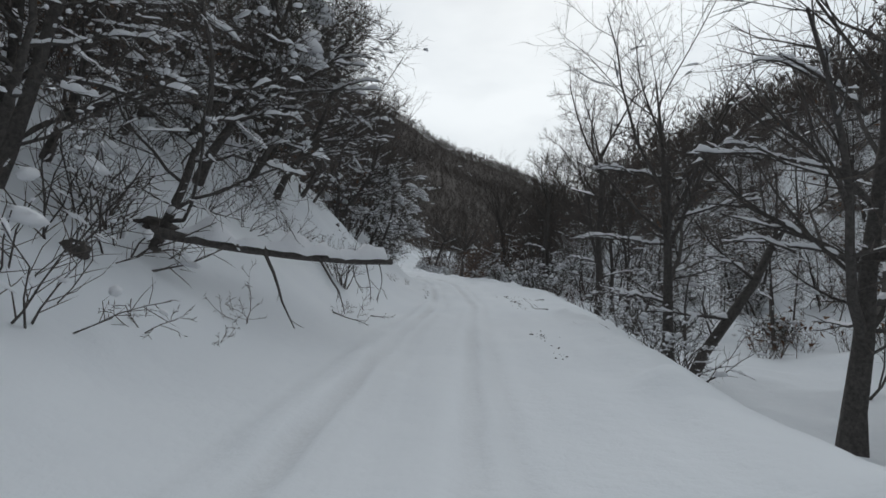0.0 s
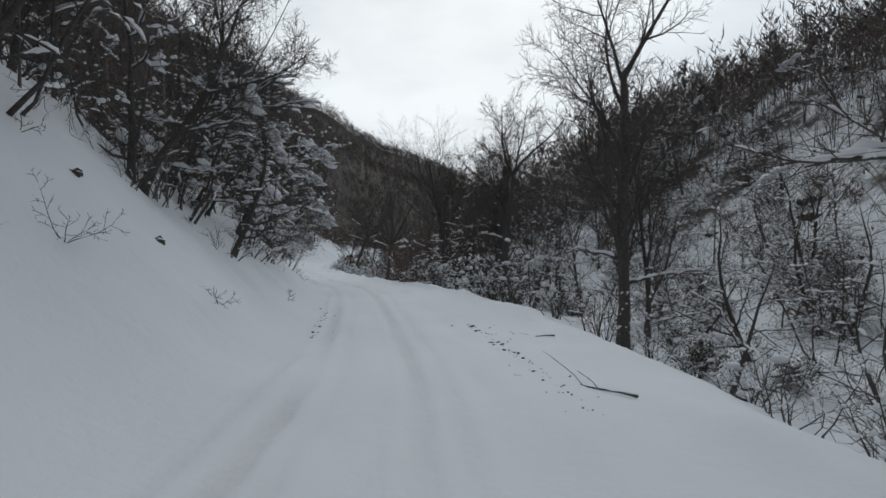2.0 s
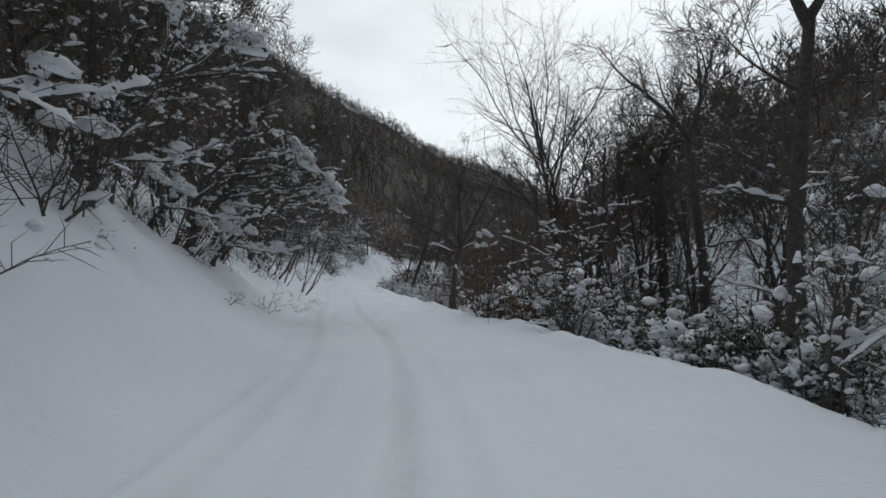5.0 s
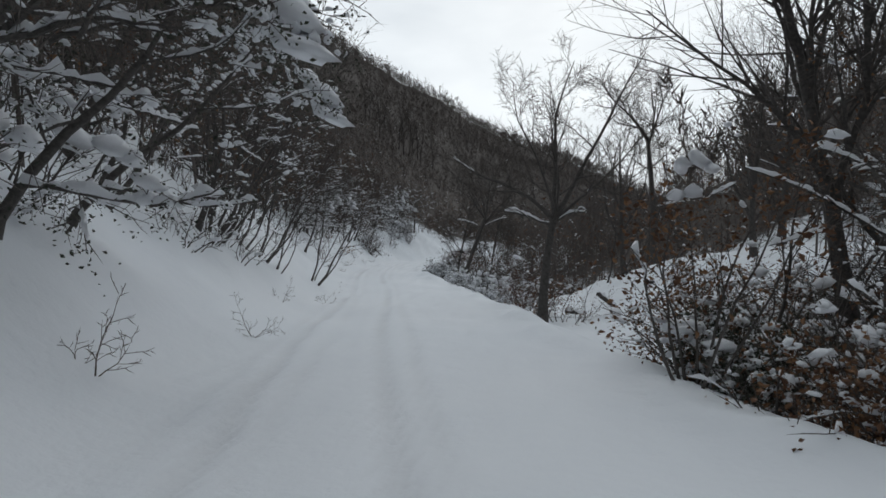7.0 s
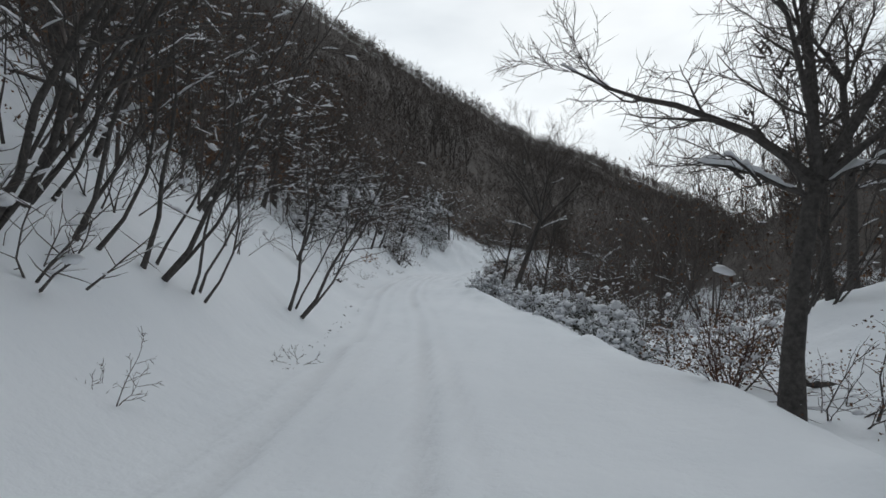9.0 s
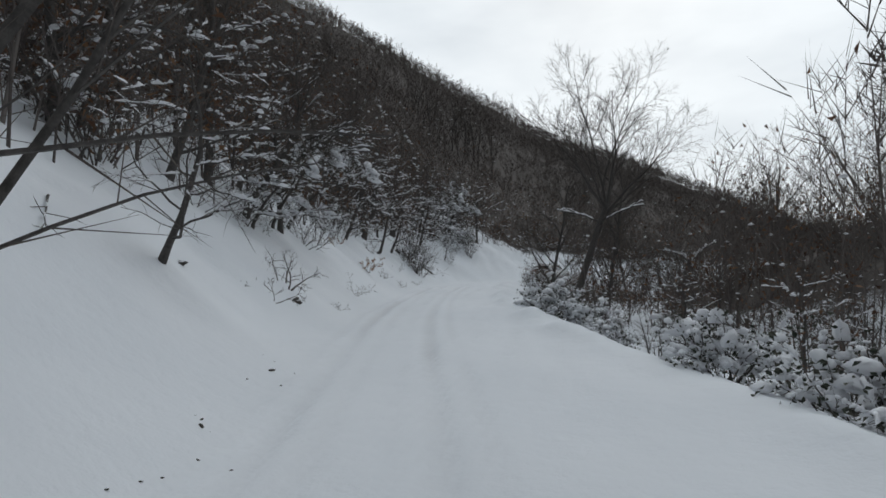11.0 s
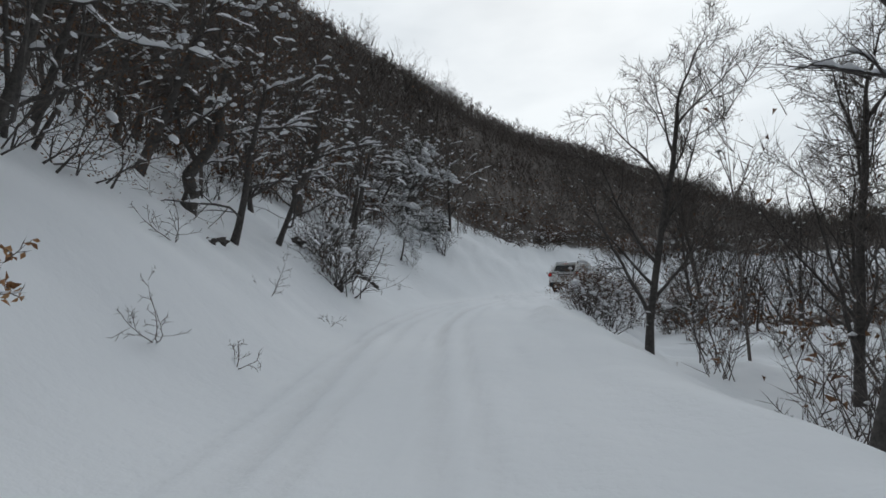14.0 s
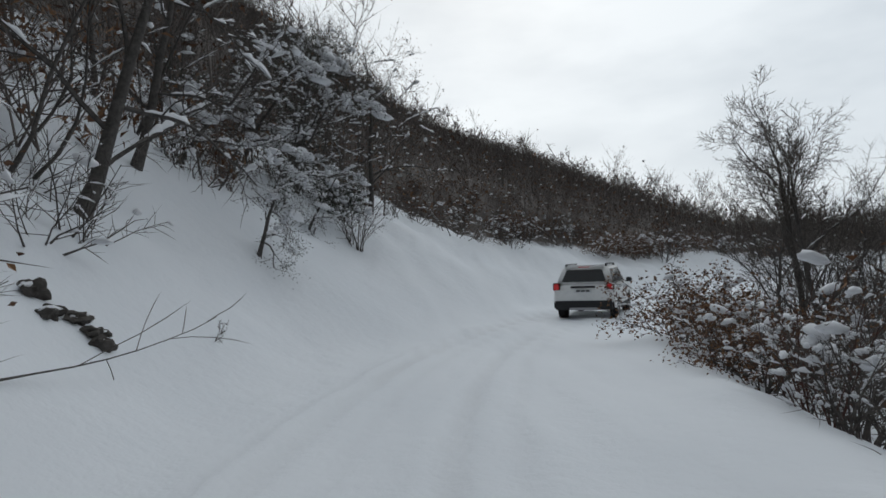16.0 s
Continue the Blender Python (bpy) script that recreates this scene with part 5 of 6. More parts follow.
def wood_kind(g, near, bush):
    """One cheap stem for the close-set woods: sticks that end in a point, and blades for the last twigs."""
    v, f, leaves = [], [], []
    tall = 2.9 if bush else 8.0

    def stick(a, b, r):
        a, b = np.array(a, float), np.array(b, float)
        t = (b - a) / np.linalg.norm(b - a)
        u = np.cross(t, [0.3, 0.9, 0.2])
        u /= np.linalg.norm(u)
        w = np.cross(t, u)
        n = len(v)
        v.extend([a + u * r, a - u * r * 0.5 + w * r * 0.87, a - u * r * 0.5 - w * r * 0.87, b])
        f.extend([(n, n + 1, n + 3), (n + 1, n + 2, n + 3), (n + 2, n, n + 3)])

    def blade(c, o, r):
        w = np.cross(o - c, g.normal(0, 1, 3))
        w *= r / np.linalg.norm(w)
        n = len(v)
        v.extend([c - w, c + w, o])
        f.append((n, n + 1, n + 2))

    top = np.array([g.normal(0, 0.5), g.normal(0, 0.5), tall])
    if not bush:
        stick((0, 0, -0.6), top * 0.86, 0.055 if near else 0.075)
    for k in range((11 if bush else 12) if near else 6):
        a = g.uniform(0, 6.28)
        if bush:
            p = np.array([g.normal(0, 0.3), g.normal(0, 0.3), -0.2])
            ln = tall * g.uniform(0.5, 1.0)
            e = p + np.array([math.cos(a) * ln * 0.45, math.sin(a) * ln * 0.45, ln * 0.85])
        else:
            h = g.uniform(0.16 if near else 0.2, 0.84)
            p = top * h
            ln = tall * 0.32 * (1.2 - h) + 0.6
            e = p + np.array([math.cos(a) * ln * 0.6, math.sin(a) * ln * 0.6, ln * 0.9])
        stick(p, e, 0.020 if near else 0.035)
        for j in range(9 if near else 6):
            c = p + (e - p) * g.uniform(0.2, 1.0)
            o = c + np.array([g.normal(0, 0.45), g.normal(0, 0.45), g.uniform(0.0 if bush else 0.3, 1.0)])
            blade(c, o, 0.013 if near else 0.07)
            if near and g.random() < (0.5 if bush else 0.25):
                leaves.append(o)
    return np.array(v), np.array(f), np.array(leaves).reshape(-1, 3)


def far_woods():
    """The close-set bare woods on the slopes, as one mesh of stems and twig sprays, and their last leaves as another."""
    g = np.random.default_rng(3)
    kinds = [wood_kind(g, False, False) for _ in range(6)] + [wood_kind(g, True, False) for _ in range(4)] + [wood_kind(g, True, True) for _ in range(4)]
    X = g.uniform(-150, 190, 138000)
    Y = g.uniform(-10, 440, 138000)
    s, d = road_place(X, Y)
    edge = np.interp(s, *TREELINE)
    dice = g.random(len(X))
    share = ridge(X, Y)[2]
    past = (share > 1.04) & (Y > 100)
    left_near = (d < -edge - 0.8) & (d > -22) & (s < 150) & (dice < 0.75)
    left = (d <= -22) & ~past & ((Y > 90) | (d > -104)) & (dice < np.where(d > -34, 0.36, np.where(d > -60, 0.24, np.where(d > -140, 0.22, 0.17))))
    right = (d > 10) & (d < 52) & (Y < 116) & (dice < np.where(Y > 72, 0.75, np.where(Y > 48, np.where(d < 17, 0.10, 0.9), np.where(d < 14, 0.06, np.where(d < 30, 0.5, 0.9)))))
    dense = np.where(d < 11, np.where(s > 112, 0.8, 0.35), np.where(d < 26, 1.0, np.where((d < 62) & (Y < 170), 0.5, 0.06)))
    level = (d > np.where(Y < 92, 30, 6.5)) & (Y > 66) & (X < 120) & (dice < dense)
    crest = (share > 0.92) & ~past & (Y > 150) & (X < 60)
    keep = left_near | left | right | level | (crest & (dice < 0.5))
    X, Y, d, level = X[keep], Y[keep], d[keep], level[keep]
    Z = land(X, Y)[0]
    close = np.abs(d) < 26
    bush = g.random(len(X)) < np.where(level, 0.4, 0.5)
    pick = np.where(close, np.where(bush, g.integers(10, 14, len(X)), g.integers(6, 10, len(X))), g.integers(0, 6, len(X)))
    size = np.clip(g.lognormal(-0.12, 0.28, len(X)), 0.45, 1.7) * np.where(level & ~bush, 0.66, 1) * np.where(level & bush, 0.8, 1)
    size *= np.where((Y > 105) & (Y < 190), np.interp(X, [-25, -6, 5], [1, 0.58, 0.55]), 1)
    size *= np.where(d < 0, np.interp(-d, [28, 48], [1, 0.68]), np.where(Y < 92, np.interp(d, [10, 24], [0.8, 0.6]), 1))
    V, F, n, L, C = [], [], 0, [], []
    for q, (v, f, leaf) in enumerate(kinds):
        i = np.where(pick == q)[0]
        a = g.uniform(0, 6.28, len(i))
        c, si = np.cos(a) * size[i], np.sin(a) * size[i]

        def set_out(p):
            x = p[None, :, 0] * c[:, None] - p[None, :, 1] * si[:, None] + X[i, None]
            y = p[None, :, 0] * si[:, None] + p[None, :, 1] * c[:, None] + Y[i, None]
            return np.stack([x, y, p[None, :, 2] * size[i][:, None] + Z[i, None]], 2).reshape(-1, 3)
        V.append(set_out(v))
        F.append((f[None] + n + (np.arange(len(i)) * len(v))[:, None, None]).reshape(-1, 3))
        n += len(i) * len(v)
        if len(leaf) and len(i):
            L.append(set_out(leaf))
            C.append(set_out(leaf[::7]))
    tagged(new("hillside_woods", sheet_of("woods", np.concatenate(V), np.concatenate(F), WOODS)), "dense bare brown woods covering the valley slopes", "woods", kind="stuff")
    L = np.concatenate(L)
    ruddy = (L[:, 1] > 66) & (L[:, 1] < 118) & (L[:, 0] < -8)
    L = L[g.random(len(L)) < np.where(ruddy, 1.0, 0.5)]
    L = np.concatenate([L] + [L[(L[:, 1] > 66) & (L[:, 1] < 118) & (L[:, 0] < -8)] + g.normal(0, 0.12, 3)])
    p = np.stack([L, L + g.normal(0, 0.085, L.shape), L + g.normal(0, 0.085, L.shape)], 1).reshape(-1, 3)
    tagged(new("withered_leaves", sheet_of("leaves", p, np.arange(len(p)).reshape(-1, 3), LEAF_BROWN)), "withered brown leaves still hanging in the undergrowth", "leaves", kind="stuff")

    # clumps of snow caught in the undergrowth: flattened uneven lumps
    C = np.concatenate(C)
    C = C[g.random(len(C)) < np.where(C[:, 0] > 0, 0.2, 0.32)]
    r = g.uniform(0.05, 0.15, (len(C), 1, 1))
    shape = np.array([(1, 0, 0), (0.3, 0.9, 0), (-0.8, 0.6, 0), (-0.8, -0.6, 0), (0.3, -0.9, 0), (0, 0, 0.6), (0, 0, -0.25)])
    p = (C[:, None] + shape[None] * r * g.uniform(0.6, 1.4, (len(C), 7, 3))).reshape(-1, 3)
    tri = np.array([(k, (k + 1) % 5, 5) for k in range(5)] + [((k + 1) % 5, k, 6) for k in range(5)])
    tagged(new("snow_clumps", sheet_of("clumps", p, (tri[None] + (np.arange(len(C)) * 7)[:, None, None]).reshape(-1, 3), SNOW_CAP)), "small white clumps of snow caught in the undergrowth", "snow", kind="stuff")


far_woods()

# ---- fallen log across the bank, with snow along it ----


def fallen_log():
    w = Wood(61)
    a, b = Vector((-4.3, 8.7, 1.85)), Vector((-0.95, 11.65, 1.40))
    n = 12
    pts = [a.lerp(b, i / n) + Vector((0, 0, -0.10 * math.sin(math.pi * i / n) + w.r.uniform(-0.012, 0.012))) for i in range(n + 1)]
    w.tube("trunk", pts, [0.085 - 0.03 * i / n for i in range(n + 1)], 9)
    fine, rad = [], []
    for i in range(1, n):
        for g in (0, 0.33, 0.66):
            fine.append(pts[i].lerp(pts[i + 1], g))
            rad.append(0.06)
    w.strip(fine, rad, 0.19)
    spec = {"least": 0.006, "snow": 0.0, "levels": [
        {"key": "limbs", "joints": 6, "sides": 4, "bend": 0.10, "lift": -0.02, "taper": 0.3},
        {"key": "twigs", "count": 3, "from": 0.45, "angle": 40, "spread": 12, "length": 0.4, "thin": 0.5, "joints": 3, "sides": 3, "bend": 0.2, "taper": 0.4}]}
    for f, d, ln, rad in ((0.40, (0.55, -0.25, -0.95), 1.5, 0.034), (0.62, (0.60, -0.1, -0.85), 1.25, 0.026), (0.86, (0.2, 0.3, -1.0), 0.9, 0.014), (0.80, (-0.1, 0.3, -1.0), 0.8, 0.012), (0.93, (0.3, 0.2, -1.0), 0.9, 0.012)):
        w.limb(a.lerp(b, f), Vector(d), ln, rad, 0, spec)
    parts = dict(TREE_PARTS)
    parts["limbs"] = ("bough", BARK, "broken boughs hanging to the ground")
    return finish("fallen_log", w, "fallen dark tree trunk leaning off the bank, ridged with snow", "log", parts)


fallen_log()


def snag():
    """A dead forked stem with snow on its two arms."""
    w = Wood(62)
    w.tube("trunk", [Vector((0, 0, -0.3)), Vector((0.1, 0, 1.2)), Vector((0.2, 0, 2.4)), Vector((0.5, 0, 3.1))], [0.15, 0.12, 0.10, 0.07], 7)
    for end, key in ((Vector((1.9, 0.2, 4.0)), "limbs"), (Vector((-0.9, 0.3, 3.6)), "limbs")):
        p = Vector((0.5, 0, 3.0))
        pts = [p.lerp(end, i / 5) + Vector((0, 0, 0.16 * math.sin(math.pi * i / 5))) for i in range(6)]
        w.tube(key, pts, [0.07, 0.06, 0.055, 0.05, 0.04, 0.03], 5)
        w.strip(pts, [0.06] * 6, 0.12)
    parts = dict(TREE_PARTS)
    parts["limbs"] = ("bough", BARK, "broken arms")
    return finish("dead_tree", w, "dead forked tree stump with snow on its broken arms", "tree", parts)


place("snag", snag, 4.2, 97.0, 1.0, 0)


def leaning_trunk():
    w = Wood(63)
    pts = [Vector((0.0, 0, -0.4)), Vector((0.5, 0.1, 0.6)), Vector((1.15, 0.1, 1.5)), Vector((1.9, 0.2, 2.5)), Vector((2.4, 0.2, 3.6))]
    w.tube("trunk", pts, [0.17, 0.15, 0.14, 0.12, 0.10], 8)
    fine = [pts[1].lerp(pts[3], i / 8) for i in range(9)]
    w.strip(fine, [0.09] * 9, 0.05)
    spec = {"least": 0.006, "snow": 0.8, "levels": [
        {"key": "limbs", "joints": 6, "sides": 4, "bend": 0.14, "lift": 0.01, "taper": 0.3, "depth": 0.07},
        {"key": "limbs", "count": 6, "from": 0.2, "angle": 45, "spread": 12, "length": 0.9, "thin": 0.6, "joints": 4, "sides": 3, "bend": 0.15, "taper": 0.3, "depth": 0.05},
        {"key": "twigs", "count": 5, "from": 0.2, "angle": 45, "spread": 12, "length": 0.45, "thin": 0.6, "joints": 2, "sides": 3, "bend": 0.2, "taper": 0.4, "hold": 0.3, "depth": 0.03}]}
    for q, d, ln in ((pts[2], (-1, -0.2, 0.25), 2.4), (pts[3], (0.8, 0.3, 0.8), 2.6), (pts[4], (0.3, 0.1, 1), 3.0), (pts[4], (1, -0.3, 0.6), 2.6), (pts[3], (-0.8, 0.4, 0.6), 2.2)):
        w.limb(q, Vector(d), ln, 0.05, 0, spec)
    return finish("leaning_tree", w, "dark tree leaning steeply over the valley, snow along its trunk", "tree", TREE_PARTS)


place("leaning", leaning_trunk, 6.3, 15.3, 1.0, 0)

# ---- plants and litter on the snow ----
for kind, x, y, size in (("sapling_b", -2.0, 23.2, 0.8), ("sapling_b", -2.0, 31.5, 0.9), ("sapling_a", -3.3, 20.8, 0.8), ("sapling_b", -4.6, 22.2, 0.9), ("sapling_b", -3.9, 19.0, 0.8),
                         ("sapling_a", -1.9, 13.6, 0.7), ("sapling_b", -2.1, 12.5, 0.7), ("sapling_a", -4.9, 56.6, 0.6), ("sapling_b", -8.9, 75.0, 1.4), ("sapling_b", -8.8, 79.0, 0.6),
                         ("sapling_c", -11.1, 89.6, 1.0), ("sapling_a", -11.0, 92.2, 0.8), ("sapling_b", -10.4, 93.0, 0.9), ("sapling_a", -11.45, 97.1, 0.8), ("sapling_b", -10.9, 99.4, 0.7),
                         ("sapling_a", -12.6, 95.6, 1.1), ("sapling_b", -10.9, 109.4, 0.7), ("sapling_a", -3.0, 9.2, 0.9), ("sapling_b", -3.3, 6.6, 1.0),
                         ("sapling_b", -2.8, 7.6, 0.6), ("sapling_a", -3.8, 51.9, 0.7), ("sapling_b", -5.0, 61.0, 0.8), ("sapling_a", -9.6, 83.0, 0.8), ("sapling_c", -12.2, 88.2, 0.7),
                         ("sapling_a", -3.6, 36.0, 0.9), ("sapling_b", -3.3, 43.5, 0.8), ("sapling_a", -3.6, 47.5, 0.9), ("sapling_b", -0.4, 76.5, 0.9), ("sapling_a", 5.9, 31.5, 0.8)):
    stand(kind, x, y, size)


def rock(seed, size):
    r = random.Random(seed)
    bm = bmesh.new()
    bmesh.ops.create_icosphere(bm, subdivisions=3, radius=size)
    sx, sz = r.uniform(0.9, 1.6), r.uniform(0.6, 1.0)
    for v in bm.verts:
        k = 1 + 0.75 * noise.noise(v.co * (1.6 / size) + Vector((seed * 3.1, 0, 0))) + 0.3 * noise.noise(v.co * (4.5 / size) + Vector((0, seed, 0))) + r.uniform(-0.03, 0.03)
        v.co = Vector((v.co.x * sx, v.co.y, v.co.z * sz)) * k
    base = new("rock")
    part("stone", bm, ROCK, base)
    bm = bmesh.new()
    bmesh.ops.create_icosphere(bm, subdivisions=2, radius=size)
    for v in bm.verts:
        v.co = Vector((v.co.x * 0.8 * sx, v.co.y * 0.7, max(v.co.z, -0.3 * size) * 0.4)) * (1 + 0.6 * noise.noise(v.co * (2 / size) + Vector((seed, 0, 5))))
        v.co += Vector((-0.15, 0.2, 0.5 * sz)) * size
    part("snow_cap", bm, SNOW_CAP, base, "thin cap of snow", smooth=True)
    return tagged(base, "dark rough rock showing through the snowy slope", "rock")


for i, (x, y, size) in enumerate(((-4.9, 9.9, 0.22), (-4.6, 7.4, 0.17), (-12.09, 107.48, 0.13), (-11.87, 107.38, 0.11), (-11.72, 107.63, 0.10), (-11.55, 107.58, 0.11), (-11.41, 107.5, 0.10), (-11.5, 107.75, 0.06), (-9.0, 71.8, 0.06), (-9.0, 76.4, 0.12), (-11.75, 103.3, 0.2), (-13.0, 98.2, 0.14),
                                  (-12.9, 97.6, 0.11), (-3.1, 23.6, 0.08), (-4.0, 22.6, 0.07), (-13.2, 104.0, 0.25), (-5.4, 34.0, 0.16))):
    ob = rock(70 + i, size)
    ob.matrix_world = Matrix.Translation((x, y, height(x, y) - size * 0.12)) @ pose(0, 0, 0, 0, 0, i * 67)


for i in range(16):
    x, y = PICK.uniform(19, 36), PICK.uniform(38, 74)
    size = PICK.uniform(0.25, 0.5)
    ob = rock(130 + i, size)
    ob.matrix_world = Matrix.Translation((x, y, height(x, y) - size * 0.35)) @ pose(0, 0, 0, 0, 0, i * 67)


def fallen_branch(seed, length):
    w = Wood(seed)
    spec = {"least": 0.005, "snow": 0.15, "levels": [
        {"key": "limbs", "joints": 7, "sides": 5, "bend": 0.10, "lift": 0.0, "taper": 0.3, "depth": 0.02},
        {"key": "twigs", "count": 5, "from": 0.25, "angle": 32, "spread": 8, "length": length * 0.45, "thin": 0.7, "joints": 4, "sides": 3, "bend": 0.12, "taper": 0.4, "hold": 0.0}]}
    w.limb(Vector((0, 0, 0.03)), Vector((1, 0, 0.06)), length, 0.014 if length < 2.5 else 0.010, 0, spec)
    parts = dict(TREE_PARTS)
    parts["limbs"] = ("stem", BARK, "")
    return finish("fallen_branch", w, "broken bare branch lying on the snow", "branch", parts)


for i, (x, y, turn, ln) in enumerate(((3.4, 19.0, 110, 1.7), (5.0, 12.0, 120, 2.4), (4.7, 13.0, 160, 1.8), (-1.7, 14.6, 60, 0.9), (-2.2, 12.2, 40, 1.2), (-11.4, 105.8, 78, 2.7),
                                      (4.2, 24.5, 130, 1.3), (-9.3, 69.5, -60, 1.5), (5.6, 20.4, 100, 1.6))):
    ob = fallen_branch(90 + i, ln)
    lean = math.degrees(math.atan2(height(x - 0.3, y) - height(x + 0.3, y), 0.6)) * math.cos(radians(turn))
    ob.matrix_world = Matrix.Translation((x, y, height(x, y))) @ pose(0, 0, 0, 0, lean, turn)


def cut_log(seed, length, rad):
    w = Wood(seed)
    pts = [Vector((-length / 2 + length * k / 6, 0, rad * 0.7 + w.r.uniform(-0.01, 0.01))) for k in range(7)]
    w.tube("trunk", pts, [rad * w.r.uniform(0.92, 1.05) for _ in pts], 10)
    w.strip(pts, [rad * 0.8] * 7, 0.06)
    return finish("cut_log", w, "short dark log lying half buried in the valley snow", "log", TREE_PARTS)


for i, (x, y, turn) in enumerate(((4.05, 61.2, 15), (3.3, 62.6, -20), (5.9, 63.4, 60))):
    ob = cut_log(110 + i, 1.15 - 0.2 * i, 0.075)
    ob.matrix_world = Matrix.Translation((x, y, height(x, y) + (0.18 if i == 0 else 0.0))) @ pose(0, 0, 0, 0, 36 if i == 0 else 4, turn)


def clods():
    """Crumbs of frozen soil that the wheels threw up, in two broken lines."""
    r = random.Random(8)
    w = Wood(8)
    for s0, s1, d0, count in ((18.5, 27, 1.75, 110), (24.5, 33, -1.75, 45), (61, 72, -1.95, 40), (9, 13, 1.5, 30)):
        for _ in range(count):
            s = s0 + (s1 - s0) * r.random()**1.0
            d = d0 + r.gauss(0, 0.06)
            x, y = beside(s, d)
            if r.random() < 0.2:
                x, y = beside(s + 0.1 * r.random(), d0 + r.gauss(0, 0.25))
            w.lump(Vector((x, y, height(x, y) + 0.004)), 0.014 * r.lognormvariate(0, 0.6), 0.5, "clod")
    me = mesh_of("soil_clods", *w.bins["clod"], ROCK)
    return tagged(new("soil_clods", me), "dark crumbs of frozen soil along the wheel ruts", "soil", kind="stuff")


clods()


def fence_post(x, y, tall, lean):
    bm = bmesh.new()
    bmesh.ops.create_cone(bm, cap_ends=True, segments=9, radius1=0.055, radius2=0.045, depth=tall + 0.4)
    for v in bm.verts:
        v.co += Vector((0.008 * math.sin(v.co.z * 9 + v.co.x * 40), 0.008 * math.cos(v.co.z * 7), (tall - 0.4) / 2))
    base = new("fence_post")
    part("post", bm, WOOD_POST, base)
    bm = bmesh.new()
    bmesh.ops.create_icosphere(bm, subdivisions=2, radius=0.06)
    for v in bm.verts:
        v.co = Vector((v.co.x, v.co.y, max(v.co.z, 0) * 0.7 + tall))
    part("snow_cap", bm, SNOW_CAP, base, "small cap of snow", smooth=True)
    base.matrix_world = Matrix.Translation((x, y, height(x, y))) @ pose(0, 0, 0, lean, lean * 0.6, 0)
    return tagged(base, "weathered wooden fence post standing in the valley snow", "post", "fence posts")


for x, y, tall, lean in ((4.9, 90.2, 1.2, 2), (3.2, 83.5, 1.1, -3), (6.0, 96.5, 1.1, 4), (1.8, 76.8, 1.0, 3)):
    fence_post(x, y, tall, lean)

# ---- white estate car that drives ahead, where it last stands ----
PAINT = make_plain("white_paint", (0.80, 0.805, 0.80), 0.32, 0, 0.5, 0.08)
TRIM_BLACK = make_plain("black_plastic", (0.022, 0.022, 0.024), 0.6, 0, 0.4, 0.3)
GLASS_DARK = make_plain("tinted_glass", (0.012, 0.014, 0.016), 0.06, 0, 0.6)
TYRE = make_plain("tyre_rubber", (0.02, 0.02, 0.021), 0.9, 0, 0.2, 0.3)
ALLOY = make_plain("wheel_alloy", (0.32, 0.32, 0.33), 0.4, 0.9)
PLATE_WHITE = make_plain("plate_white", (0.65, 0.66, 0.66), 0.5)
LENS = Mat("tail_lens", 0.25, 0.5)
LENS.color((0.45, 0.012, 0.015))
LENS.b.inputs["Emission Color"].default_value = (1.0, 0.05, 0.05, 1)
LENS.b.inputs["Emission Strength"].default_value = 0.1
LENS = LENS.mat


def arch(cy, r, n=9):
    return [(cy + r * math.cos(math.pi * k / (n - 1)), 0.36 + r * math.sin(math.pi * k / (n - 1))) for k in range(n)]


def bevelled(bm, width, segments=2):
    bmesh.ops.bevel(bm, geom=bm.edges[:], offset=width, segments=segments, affect='EDGES', clamp_overlap=True)
    return bm


def box(a, b, width=0.01):
    bm = bmesh.new()
    bmesh.ops.create_cube(bm, size=1)
    for v in bm.verts:
        v.co = Vector([(p + q) / 2 + c * (q - p) for p, q, c in zip(a, b, v.co)])
    return bevelled(bm, width) if width else bm


def panel(corners, normal, thick=0.012, inset=0.0):
    """A thin plate on four corners, standing out along the normal."""
    c = [Vector(p) for p in corners]
    mid = sum(c, Vector()) / 4
    c = [p.lerp(mid, inset) for p in c]
    n = Vector(normal).normalized() * thick
    bm = bmesh.new()
    low = [bm.verts.new(p - n * 0.4) for p in c]
    top = [bm.verts.new(p + n * 0.6) for p in c]
    bm.faces.new(top)
    bm.faces.new(low[::-1])
    for k in range(4):
        bm.faces.new((low[k], low[(k + 1) % 4], top[(k + 1) % 4], top[k]))
    bmesh.ops.recalc_face_normals(bm, faces=bm.faces[:])
    return bm


